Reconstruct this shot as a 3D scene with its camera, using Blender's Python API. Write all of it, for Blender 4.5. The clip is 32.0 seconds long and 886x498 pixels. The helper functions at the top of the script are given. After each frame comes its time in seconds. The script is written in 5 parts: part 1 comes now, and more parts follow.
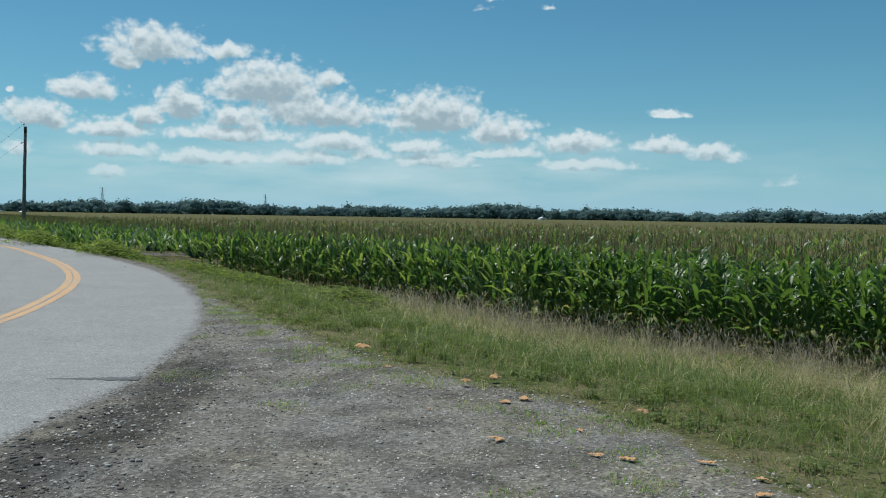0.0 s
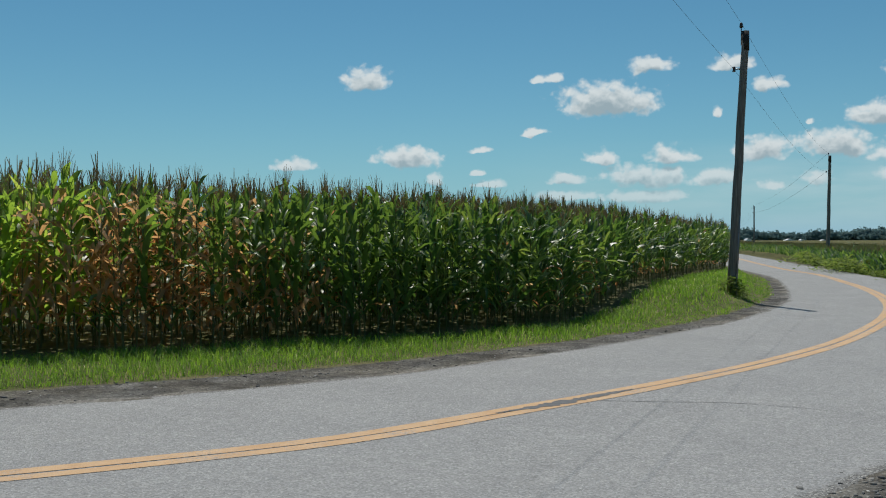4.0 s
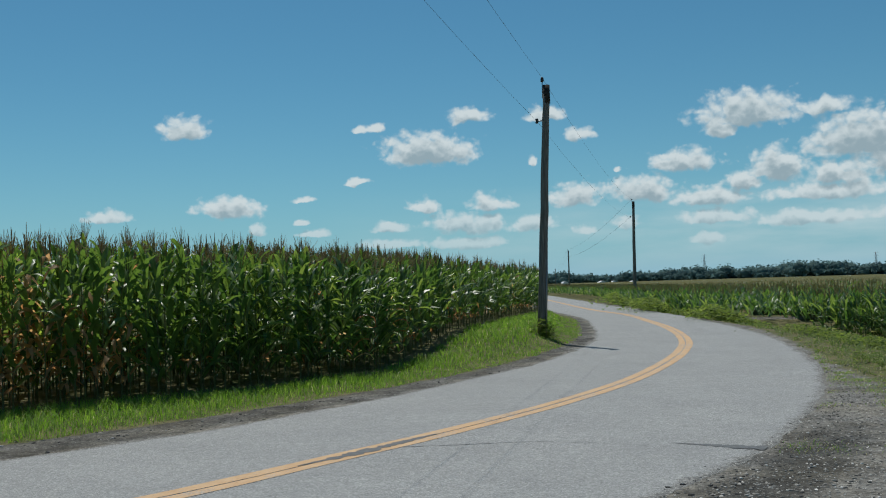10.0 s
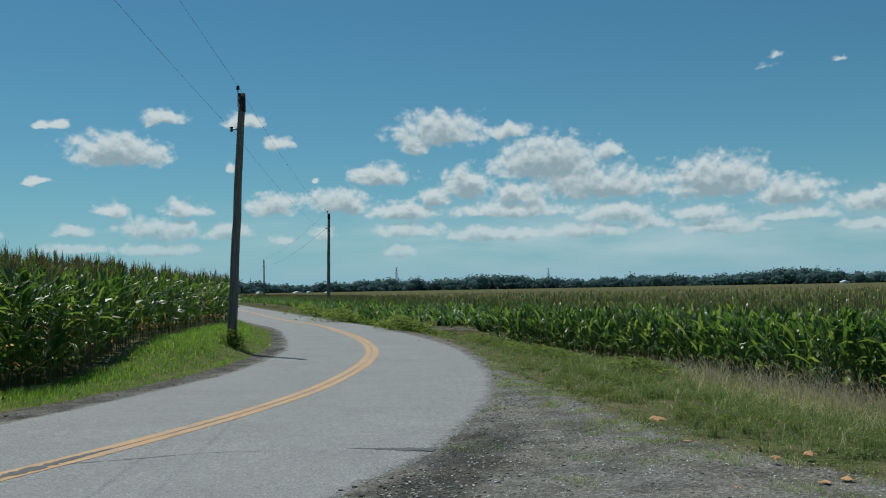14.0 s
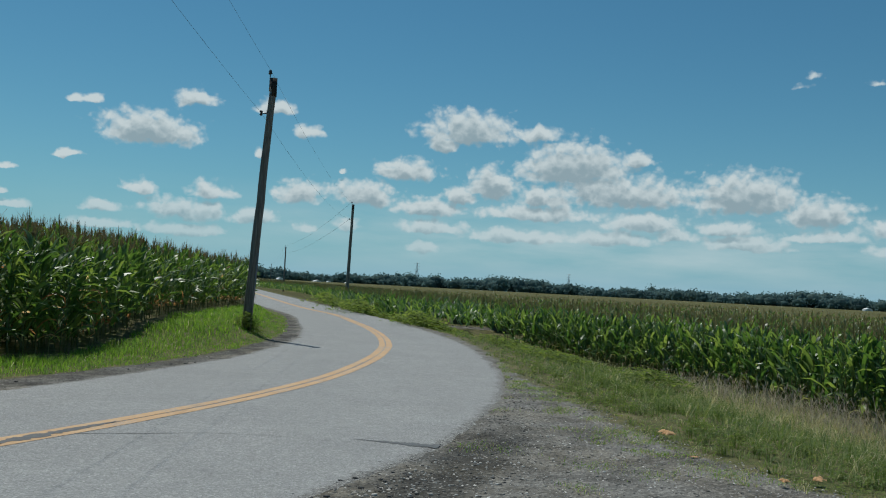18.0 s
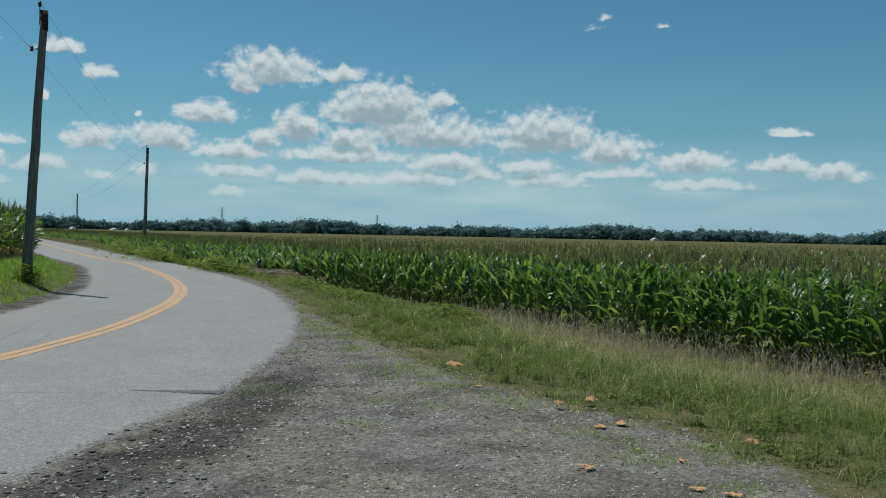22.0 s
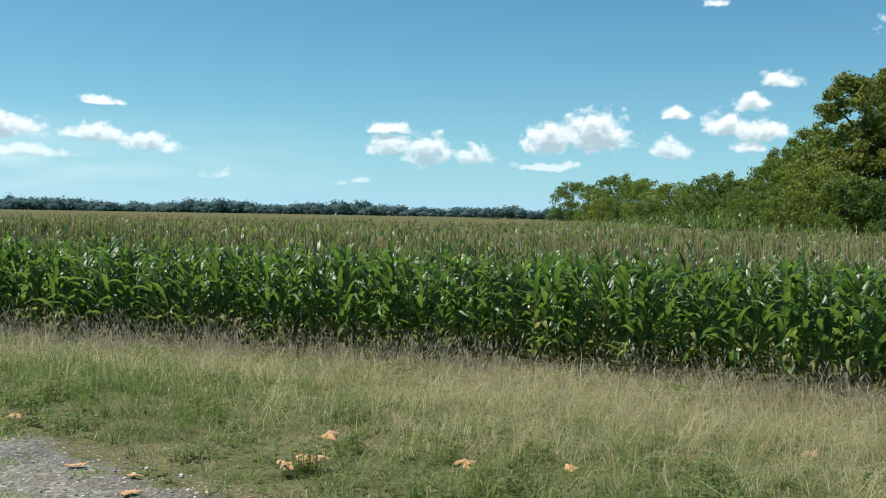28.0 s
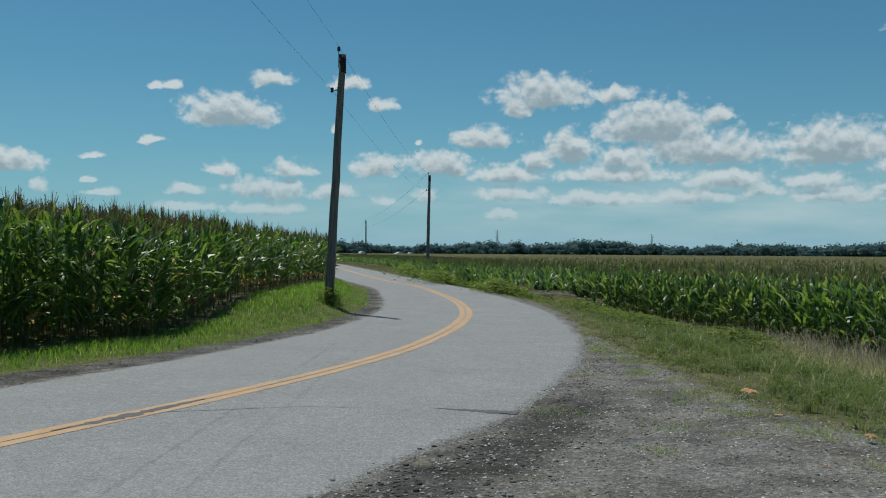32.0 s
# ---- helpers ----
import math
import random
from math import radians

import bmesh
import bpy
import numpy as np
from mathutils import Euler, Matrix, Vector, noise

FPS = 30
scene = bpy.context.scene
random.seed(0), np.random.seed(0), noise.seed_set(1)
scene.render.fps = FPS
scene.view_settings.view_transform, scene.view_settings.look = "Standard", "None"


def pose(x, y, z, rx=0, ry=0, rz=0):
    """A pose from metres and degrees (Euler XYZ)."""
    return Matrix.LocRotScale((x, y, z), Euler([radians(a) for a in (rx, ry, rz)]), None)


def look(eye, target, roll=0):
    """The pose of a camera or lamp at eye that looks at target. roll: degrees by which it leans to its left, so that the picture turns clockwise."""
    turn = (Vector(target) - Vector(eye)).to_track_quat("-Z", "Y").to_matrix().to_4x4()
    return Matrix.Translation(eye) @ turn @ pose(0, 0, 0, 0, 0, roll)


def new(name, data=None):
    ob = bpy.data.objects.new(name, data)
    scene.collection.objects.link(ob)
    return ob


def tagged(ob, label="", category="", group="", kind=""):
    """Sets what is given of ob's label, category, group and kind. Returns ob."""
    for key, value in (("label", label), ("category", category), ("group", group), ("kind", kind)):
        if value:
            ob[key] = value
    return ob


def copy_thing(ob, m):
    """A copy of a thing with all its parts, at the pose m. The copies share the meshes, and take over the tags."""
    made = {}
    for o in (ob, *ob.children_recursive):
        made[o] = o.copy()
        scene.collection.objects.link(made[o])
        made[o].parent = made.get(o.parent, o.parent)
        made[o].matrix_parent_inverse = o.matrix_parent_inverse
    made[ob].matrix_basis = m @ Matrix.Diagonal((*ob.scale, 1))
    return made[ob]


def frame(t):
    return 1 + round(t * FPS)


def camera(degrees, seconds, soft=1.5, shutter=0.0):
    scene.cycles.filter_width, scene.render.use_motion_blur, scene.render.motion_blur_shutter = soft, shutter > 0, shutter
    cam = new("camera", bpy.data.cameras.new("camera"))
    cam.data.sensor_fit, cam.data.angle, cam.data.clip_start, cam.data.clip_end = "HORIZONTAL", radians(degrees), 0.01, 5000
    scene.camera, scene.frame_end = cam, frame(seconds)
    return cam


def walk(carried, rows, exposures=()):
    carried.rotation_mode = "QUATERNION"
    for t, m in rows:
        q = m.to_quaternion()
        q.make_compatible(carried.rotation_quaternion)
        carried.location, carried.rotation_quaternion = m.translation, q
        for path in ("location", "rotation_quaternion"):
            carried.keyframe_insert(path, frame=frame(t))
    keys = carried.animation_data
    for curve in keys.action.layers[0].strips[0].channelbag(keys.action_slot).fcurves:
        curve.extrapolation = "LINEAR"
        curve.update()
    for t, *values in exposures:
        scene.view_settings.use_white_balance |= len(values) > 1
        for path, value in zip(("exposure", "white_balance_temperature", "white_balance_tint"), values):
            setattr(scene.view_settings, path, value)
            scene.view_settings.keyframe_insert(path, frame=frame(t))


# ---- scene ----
cam = camera(49.95, 32.0, soft=1.1)
PATH = [
    (0.0, pose(-0.054, -0.257, 1.699, 88.10, -0.87, -18.63)),
    (0.5, pose(-0.125, -0.232, 1.683, 87.86, -0.53, -14.85)),
    (1.0, pose(-0.157, -0.243, 1.682, 88.31, -0.67, -11.76)),
    (1.5, pose(-0.225, -0.273, 1.690, 88.03, -0.56, -9.15)),
    (2.0, pose(-0.288, -0.116, 1.684, 88.59, -0.54, -0.79)),
    (2.5, pose(-0.284, -0.119, 1.684, 88.76, -0.78, 6.89)),
    (3.0, pose(-0.344, 0.073, 1.666, 88.84, -0.53, 13.39)),
    (3.5, pose(-0.373, 0.054, 1.664, 88.79, -0.78, 20.45)),
    (4.0, pose(-0.483, 0.142, 1.652, 89.48, 0.08, 26.92)),
    (4.5, pose(-0.566, 0.134, 1.646, 89.31, 0.04, 33.25)),
    (6.5, pose(-0.474, -0.177, 1.641, 89.29, 0.08, 56.24)),
    (7.0, pose(-0.426, -0.095, 1.643, 89.35, -0.90, 48.58)),
    (7.5, pose(-0.326, -0.057, 1.653, 89.37, -1.86, 36.95)),
    (8.0, pose(-0.366, -0.030, 1.656, 89.46, -1.81, 26.03)),
    (8.5, pose(-0.255, 0.129, 1.657, 89.76, -0.55, 20.07)),
    (9.0, pose(-0.205, 0.165, 1.657, 89.91, 0.81, 16.27)),
    (9.5, pose(-0.229, 0.150, 1.653, 91.99, 1.06, 16.96)),
    (10.0, pose(-0.210, 0.158, 1.655, 92.26, 1.69, 16.46)),
    (10.5, pose(-0.163, 0.174, 1.657, 92.55, 1.80, 14.14)),
    (11.0, pose(-0.153, 0.150, 1.655, 92.73, 2.09, 12.64)),
    (11.5, pose(-0.155, 0.152, 1.658, 93.08, 2.02, 12.40)),
    (12.0, pose(-0.141, 0.138, 1.662, 93.25, 1.73, 11.78)),
    (12.5, pose(-0.127, 0.114, 1.664, 93.69, 2.21, 11.03)),
    (13.0, pose(-0.006, -0.010, 1.665, 93.60, 1.21, 5.73)),
    (13.5, pose(-0.032, 0.023, 1.659, 92.63, 0.44, -0.13)),
    (14.0, pose(-0.062, -0.028, 1.657, 92.45, 1.02, -1.71)),
    (14.5, pose(-0.082, -0.038, 1.658, 92.52, 0.99, -1.85)),
    (15.0, pose(-0.107, -0.045, 1.657, 91.91, 1.80, -1.47)),
    (15.5, pose(-0.107, -0.034, 1.656, 91.96, 1.93, -1.01)),
    (17.5, pose(-0.062, 0.032, 1.643, 92.51, -1.41, -1.07)),
    (18.0, pose(-0.022, 0.061, 1.636, 92.33, -3.05, -0.56)),
    (18.5, pose(-0.023, -0.022, 1.637, 92.18, -2.02, -0.84)),
    (19.0, pose(0.012, -0.007, 1.623, 91.48, 0.08, 0.00)),
    (19.5, pose(0.067, 0.162, 1.609, 90.15, -0.89, 1.01)),
    (20.0, pose(0.124, 0.238, 1.601, 89.06, -0.88, 2.91)),
    (20.5, pose(0.128, 0.220, 1.599, 89.60, -0.52, 2.96)),
    (21.0, pose(0.166, 0.241, 1.607, 89.79, 0.24, 4.23)),
    (21.5, pose(0.235, 0.202, 1.614, 89.69, -0.01, -4.05)),
    (22.0, pose(0.265, 0.175, 1.611, 89.21, -1.15, -12.02)),
    (22.5, pose(0.314, 0.152, 1.630, 89.27, -1.10, -20.70)),
    (23.0, pose(0.259, 0.053, 1.637, 89.19, -1.04, -26.41)),
    (23.5, pose(0.266, 0.037, 1.638, 89.39, -0.56, -28.52)),
    (24.0, pose(0.298, 0.006, 1.640, 89.30, -0.21, -30.19)),
    (24.5, pose(0.446, -0.113, 1.641, 89.26, -0.91, -39.57)),
    (25.0, pose(0.538, -0.217, 1.655, 88.02, 0.33, -48.09)),
    (25.5, pose(0.648, -0.176, 1.625, 88.12, 0.40, -54.84)),
    (27.5, pose(0.570, -0.177, 1.632, 88.19, -2.06, -62.15)),
    (28.0, pose(0.517, -0.194, 1.656, 88.02, -0.95, -51.63)),
    (28.5, pose(0.501, -0.042, 1.646, 88.01, -0.70, -40.67)),
    (29.0, pose(0.460, -0.027, 1.637, 88.19, -0.58, -34.56)),
    (29.5, pose(0.339, 0.076, 1.638, 88.74, -0.63, -29.25)),
    (30.0, pose(0.353, 0.126, 1.631, 89.39, -0.46, -19.55)),
    (30.5, pose(0.109, -0.053, 1.648, 89.81, -1.30, -12.16)),
    (31.0, pose(0.055, -0.085, 1.663, 89.90, -1.08, -5.45)),
    (31.5, pose(0.062, -0.047, 1.661, 90.31, -0.92, 1.26)),
    (32.0, pose(0.082, 0.020, 1.651, 90.26, -0.38, 4.33)),
]
EXPOSURE = [(0, 0.2, 6250, 7), (2, -0.1, 6200, 6), (4, 0.08, 6500, 10), (6.5, 0.5, 6500, 10), (8, 0.3, 6500, 10), (9, 0.13, 6400, 9), (13, -0.08, 6250, 5), (19, -0.1, 6280, 6), (21, -0.12, 6320, 7),
            (23, 0.2, 6450, 9), (25, 0.5, 6450, 10), (27.5, 0.78, 6500, 10), (29, 0.46, 6450, 10), (32, -0.1, 6300, 7)]
walk(cam, PATH, EXPOSURE)

# ---------------------------------------------------------------- sky, sun
SUN_AZ, SUN_EL = 33.0, 63.0   # degrees left of +y, and above the horizon
world = bpy.data.worlds.new("world")
scene.world = world
world.use_nodes = True


# fair-weather cumulus round the place: azimuth left of +y, elevation of the flat base, half width, height, in degrees
CLOUDS_AHEAD = [(17.0, 7.2, 3.1, 2.3), (14.6, 9.7, 1.3, 1.1), (20.3, 9.3, 0.6, 0.6), (10.0, 9.7, 1.4, 0.9), (8.1, 8.4, 0.9, 0.9), (10.8, 7.0, 0.4, 0.7), (21.3, 6.3, 0.7, 0.5), (17.5, 4.4, 1.0, 1.0), (13.5, 4.4, 1.6, 1.2), (14.8, 3.1, 2.7, 1.4),
                (10.8, 3.2, 1.6, 1.0), (8.3, 4.5, 1.8, 1.6), (4.5, 4.6, 2.3, 1.7), (5.9, 6.4, 0.3, 0.4), (1.9, 6.3, 2.1, 1.4), (7.9, 2.9, 0.7, 0.6), (5.5, 3.1, 1.0, 0.9), (19.5, 2.4, 2.1, 0.6), (14.8, 2.2, 2.7, 0.8), (19.5, 3.3, 1.2, 0.7)]
CLOUDS_BANK = [(-1.7, 8.5, 2.7, 2.1), (0.0, 8.1, 1.0, 1.0), (-5.9, 9.0, 1.3, 0.9), (-8.0, 6.4, 3.2, 2.6), (-11.7, 7.7, 1.2, 0.7), (-3.2, 5.4, 1.5, 1.9), (-11.1, 5.2, 4.0, 2.1), (-18.0, 5.0, 3.1, 2.4), (-21.9, 4.5, 2.1, 1.6), (-26.6, 3.9, 2.2, 1.2),
               (0.6, 4.2, 1.9, 1.1), (0.2, 3.2, 2.2, 0.9), (-1.3, 5.1, 1.0, 1.0), (-6.3, 5.1, 1.5, 1.2), (-31.5, 3.9, 1.8, 0.9), (-34.5, 3.4, 1.5, 1.0), (-31.9, 5.9, 1.0, 0.6)]
CLOUDS_LOW = [(-6.0, 4.3, 3.1, 0.9), (-12.3, 3.9, 2.1, 1.0), (-17.0, 3.8, 1.4, 0.9), (-14.2, 3.4, 1.1, 0.7), (-18.1, 3.0, 2.0, 0.8), (-22.1, 3.6, 1.9, 0.6), (-5.0, 2.9, 2.7, 0.8), (0.9, 2.0, 0.8, 0.8), (-10.3, 3.0, 2.5, 0.8), (-27.1, 2.9, 2.5, 0.7)]
CLOUDS_LEFT = [(31.5, 8.9, 1.6, 1.4), (21.1, 9.3, 0.6, 0.5), (21.8, 6.2, 0.5, 0.5), (24.9, 5.2, 0.8, 0.4), (29.0, 4.3, 2.2, 1.4), (35.9, 4.2, 1.3, 0.7), (24.8, 3.9, 0.5, 0.4), (24.0, 3.2, 1.0, 0.5), (27.4, 3.3, 0.8, 0.7), (65.7, 5.2, 2.1, 1.9),
               (56.6, 8.0, 0.4, 0.7), (61.9, 6.4, 0.9, 0.5), (73.0, 5.1, 1.3, 0.6), (77.7, 5.2, 2.3, 1.1), (95.0, 7.0, 3.0, 2.0), (120.0, 8.0, 4.0, 2.4)]
CLOUDS_RIGHT = [(-48.2, 4.9, 1.4, 0.8), (-48.4, 3.6, 1.4, 1.3), (-50.8, 3.0, 1.6, 1.9), (-53.4, 3.1, 1.2, 1.2), (-58.0, 3.8, 1.9, 2.0), (-60.6, 3.9, 2.4, 2.5), (-65.2, 5.8, 0.9, 0.8), (-65.0, 3.5, 1.1, 1.3), (-69.4, 6.2, 1.0, 1.0), (-68.1, 4.9, 1.5, 1.3),
                (-70.0, 4.6, 1.7, 1.2), (-69.3, 3.9, 1.0, 0.8), (-71.1, 7.5, 1.2, 1.0), (-78.9, 9.5, 2.5, 3.3), (-57.8, 2.8, 2.0, 0.6), (-46.8, 1.8, 0.6, 0.5), (-110.0, 8.0, 3.0, 2.0), (-140.0, 11.0, 4.0, 2.8)]
CLOUD_WISPS = [(-20.7, 11.9, 0.6, 0.8), (-21.4, 12.5, 0.7, 0.7), (-24.7, 12.1, 0.8, 0.5), (-67.3, 12.0, 0.9, 0.6), (-38.6, 1.9, 1.6, 0.7), (-45.5, 1.6, 0.6, 0.6)]


def build_clouds():
    """A node group: a direction as (azimuth, elevation) in degrees to the thickness of the cumulus there."""
    ng = bpy.data.node_groups.new("cumulus", "ShaderNodeTree")
    ng.interface.new_socket("Vector", in_out="INPUT", socket_type="NodeSocketVector")
    ng.interface.new_socket("Density", in_out="OUTPUT", socket_type="NodeSocketFloat")
    N, L = ng.nodes, ng.links
    gi, go = N.new("NodeGroupInput"), N.new("NodeGroupOutput")

    def vmath(op, a, b=(0, 0, 0), c=None):
        n = N.new("ShaderNodeVectorMath")
        n.operation = op
        for sock, v in zip(n.inputs, (a, b, c)):
            if isinstance(v, bpy.types.NodeSocket):
                L.new(v, sock)
            elif v is not None:
                sock.default_value = v
        return n

    def fmath(op, a, b=0.0, c=0.0):
        n = N.new("ShaderNodeMath")
        n.operation = op
        for sock, v in zip(n.inputs, (a, b, c)):
            if isinstance(v, bpy.types.NodeSocket):
                L.new(v, sock)
            else:
                sock.default_value = v
        return n.outputs[0]

    warp = N.new("ShaderNodeTexNoise")
    warp.inputs["Scale"].default_value, warp.inputs["Detail"].default_value = 0.8, 5.0
    L.new(gi.outputs[0], warp.inputs["Vector"])
    shift = vmath("MULTIPLY_ADD", warp.outputs["Color"], (1.1, 0.7, 0), (-0.55, -0.35, 0))
    vec = vmath("ADD", gi.outputs[0], shift.outputs[0]).outputs[0]
    last = None
    for group, extra in ((CLOUDS_AHEAD + [(a, e, w * 1.15, h * 1.1) for a, e, w, h in CLOUDS_BANK] + [(a, e, w * 1.35, h * 1.15) for a, e, w, h in CLOUDS_LOW] + CLOUDS_LEFT + CLOUDS_RIGHT, 0.0), ([(a, e, w * 1.7, h * 1.5) for a, e, w, h in CLOUD_WISPS], 0.62)):
        for az, base, w, h in group:
            foot, tall = base + 0.30 * h, 0.70 * h
            m = vmath("MULTIPLY_ADD", vec, (1 / w, 1 / tall, 0), (-az / w, -foot / tall, 0)).outputs[0]
            # flat below, heaped above: what lies under the foot counts more than twice
            d = vmath("LENGTH", vmath("MAXIMUM", m, vmath("MULTIPLY", m, (-1.0, -2.3, 0)).outputs[0]).outputs[0]).outputs["Value"]
            if extra:
                d = fmath("ADD", d, extra)
            last = d if last is None else fmath("SMOOTH_MIN", last, d, 0.22)
    # cauliflower heads at two sizes, and a finer fray
    heads = []
    for scale in (1.25, 3.1):
        v = N.new("ShaderNodeTexVoronoi")
        v.feature = "SMOOTH_F1"
        v.inputs["Scale"].default_value, v.inputs["Smoothness"].default_value = scale, 0.35
        L.new(vmath("MULTIPLY", vec, (1.0, 1.35, 0)).outputs[0], v.inputs["Vector"])
        heads.append(v.outputs["Distance"])
    fray = N.new("ShaderNodeTexNoise")
    fray.inputs["Scale"].default_value, fray.inputs["Detail"].default_value, fray.inputs["Roughness"].default_value = 1.9, 3.5, 0.5
    L.new(gi.outputs[0], fray.inputs["Vector"])
    k = fmath("MULTIPLY_ADD", heads[0], -0.55, 1.56)
    k = fmath("MULTIPLY_ADD", heads[1], -0.27, k)
    k = fmath("ADD", k, fmath("MULTIPLY_ADD", fray.outputs["Fac"], 0.62, -0.31))
    L.new(fmath("SUBTRACT", k, last), go.inputs[0])
    return ng


SKY_TINT, SKY_STRENGTH, CLOUD_LIGHT, CLOUD_SHADE, HAZE = (0.54, 1.0, 1.04), 0.061, (10.0, 10.9, 11.1), (4.8, 6.2, 6.9), (4.6, 7.7, 10.1)


def build_sky():
    nt = world.node_tree
    N, L = nt.nodes, nt.links
    N.clear()
    out = N.new("ShaderNodeOutputWorld")
    bg = N.new("ShaderNodeBackground")
    bg.inputs["Strength"].default_value = SKY_STRENGTH
    sky = N.new("ShaderNodeTexSky")
    sky.sky_type = "NISHITA"
    sky.sun_disc = False
    sky.sun_elevation = radians(SUN_EL)
    sky.sun_rotation = radians(-SUN_AZ)
    sky.altitude, sky.air_density, sky.dust_density, sky.ozone_density = 200, 1.0, 0.35, 3.0

    def mix(fac, a, b, blend="MIX"):
        n = N.new("ShaderNodeMix")
        n.data_type, n.blend_type = "RGBA", blend
        for sock, v in ((n.inputs[0], fac), (n.inputs[6], a), (n.inputs[7], b)):
            if isinstance(v, bpy.types.NodeSocket):
                L.new(v, sock)
            else:
                sock.default_value = v if isinstance(v, float) else (*v, 1)
        return n.outputs[2]

    def calc(op, a, b=0.0, clamp=False):
        n = N.new("ShaderNodeMath")
        n.operation, n.use_clamp = op, clamp
        for sock, v in ((n.inputs[0], a), (n.inputs[1], b)):
            if isinstance(v, bpy.types.NodeSocket):
                L.new(v, sock)
            else:
                sock.default_value = v
        return n.outputs[0]

    tc = N.new("ShaderNodeTexCoord")
    sep = N.new("ShaderNodeSeparateXYZ")
    L.new(tc.outputs["Generated"], sep.inputs[0])
    az = calc("MULTIPLY", calc("ARCTAN2", calc("MULTIPLY", sep.outputs[0], -1.0), sep.outputs[1]), 57.2958)
    el = calc("MULTIPLY", calc("ARCSINE", sep.outputs[2]), 57.2958)
    com, com2 = N.new("ShaderNodeCombineXYZ"), N.new("ShaderNodeCombineXYZ")
    L.new(az, com.inputs[0]), L.new(el, com.inputs[1])
    L.new(az, com2.inputs[0]), L.new(calc("ADD", el, 0.45), com2.inputs[1])
    group = build_clouds()
    dens = []
    for c in (com, com2):
        g = N.new("ShaderNodeGroup")
        g.node_tree = group
        L.new(c.outputs[0], g.inputs[0])
        dens.append(g.outputs[0])
    mask = N.new("ShaderNodeMapRange")
    mask.interpolation_type = "SMOOTHSTEP"
    mask.inputs[1].default_value, mask.inputs[2].default_value = 0.0, 0.60
    L.new(dens[0], mask.inputs[0])
    thick = N.new("ShaderNodeMapRange")
    thick.interpolation_type = "SMOOTHSTEP"
    thick.inputs[1].default_value, thick.inputs[2].default_value = 0.12, 0.95
    L.new(dens[1], thick.inputs[0])
    body = mix(thick.outputs[0], CLOUD_LIGHT, CLOUD_SHADE)
    clear = mix(1.0, sky.outputs[0], SKY_TINT, "MULTIPLY")
    low = calc("POWER", 2.718, calc("MULTIPLY", calc("MAXIMUM", el, 0.0), -0.24))
    clear = mix(calc("MULTIPLY", low, 0.85), clear, HAZE)
    # thin veil of far cloud low over the bank
    veil = N.new("ShaderNodeTexNoise")
    veil.inputs["Scale"].default_value, veil.inputs["Detail"].default_value = 0.35, 5.0
    squash = N.new("ShaderNodeVectorMath")
    squash.operation = "MULTIPLY"
    squash.inputs[1].default_value = (0.45, 2.2, 1.0)
    L.new(com.outputs[0], squash.inputs[0])
    L.new(squash.outputs[0], veil.inputs["Vector"])
    band = calc("MULTIPLY", calc("SUBTRACT", 1.0, calc("ABSOLUTE", calc("MULTIPLY", calc("SUBTRACT", el, 2.9), 0.33)), True), calc("SUBTRACT", 1.15, calc("ABSOLUTE", calc("MULTIPLY", calc("ADD", az, 12.0), 0.032)), True))
    veil_fac = calc("MULTIPLY", band, calc("MULTIPLY", calc("SUBTRACT", veil.outputs["Fac"], 0.30), 2.0, True), True)
    clear = mix(veil_fac, clear, (8.6, 10.2, 10.6))
    # clouds near the horizon fade into the haze
    fade = N.new("ShaderNodeMapRange")
    fade.inputs[1].default_value, fade.inputs[2].default_value, fade.inputs[3].default_value, fade.inputs[4].default_value = 0.8, 5.0, 0.25, 0.97
    L.new(el, fade.inputs[0])
    L.new(mix(calc("MULTIPLY", mask.outputs[0], fade.outputs[0]), clear, body), bg.inputs["Color"])
    L.new(bg.outputs[0], out.inputs["Surface"])


build_sky()
sun = new("sun", bpy.data.lights.new("sun", "SUN"))
sun.data.energy, sun.data.angle, sun.data.color = 3.5, radians(0.5), (1.0, 0.96, 0.88)
_a, _e = radians(SUN_AZ), radians(SUN_EL)
sun.matrix_world = look((-math.sin(_a) * math.cos(_e) * 50, math.cos(_a) * math.cos(_e) * 50, math.sin(_e) * 50), (0, 0, 0))

# ---------------------------------------------------------------- materials


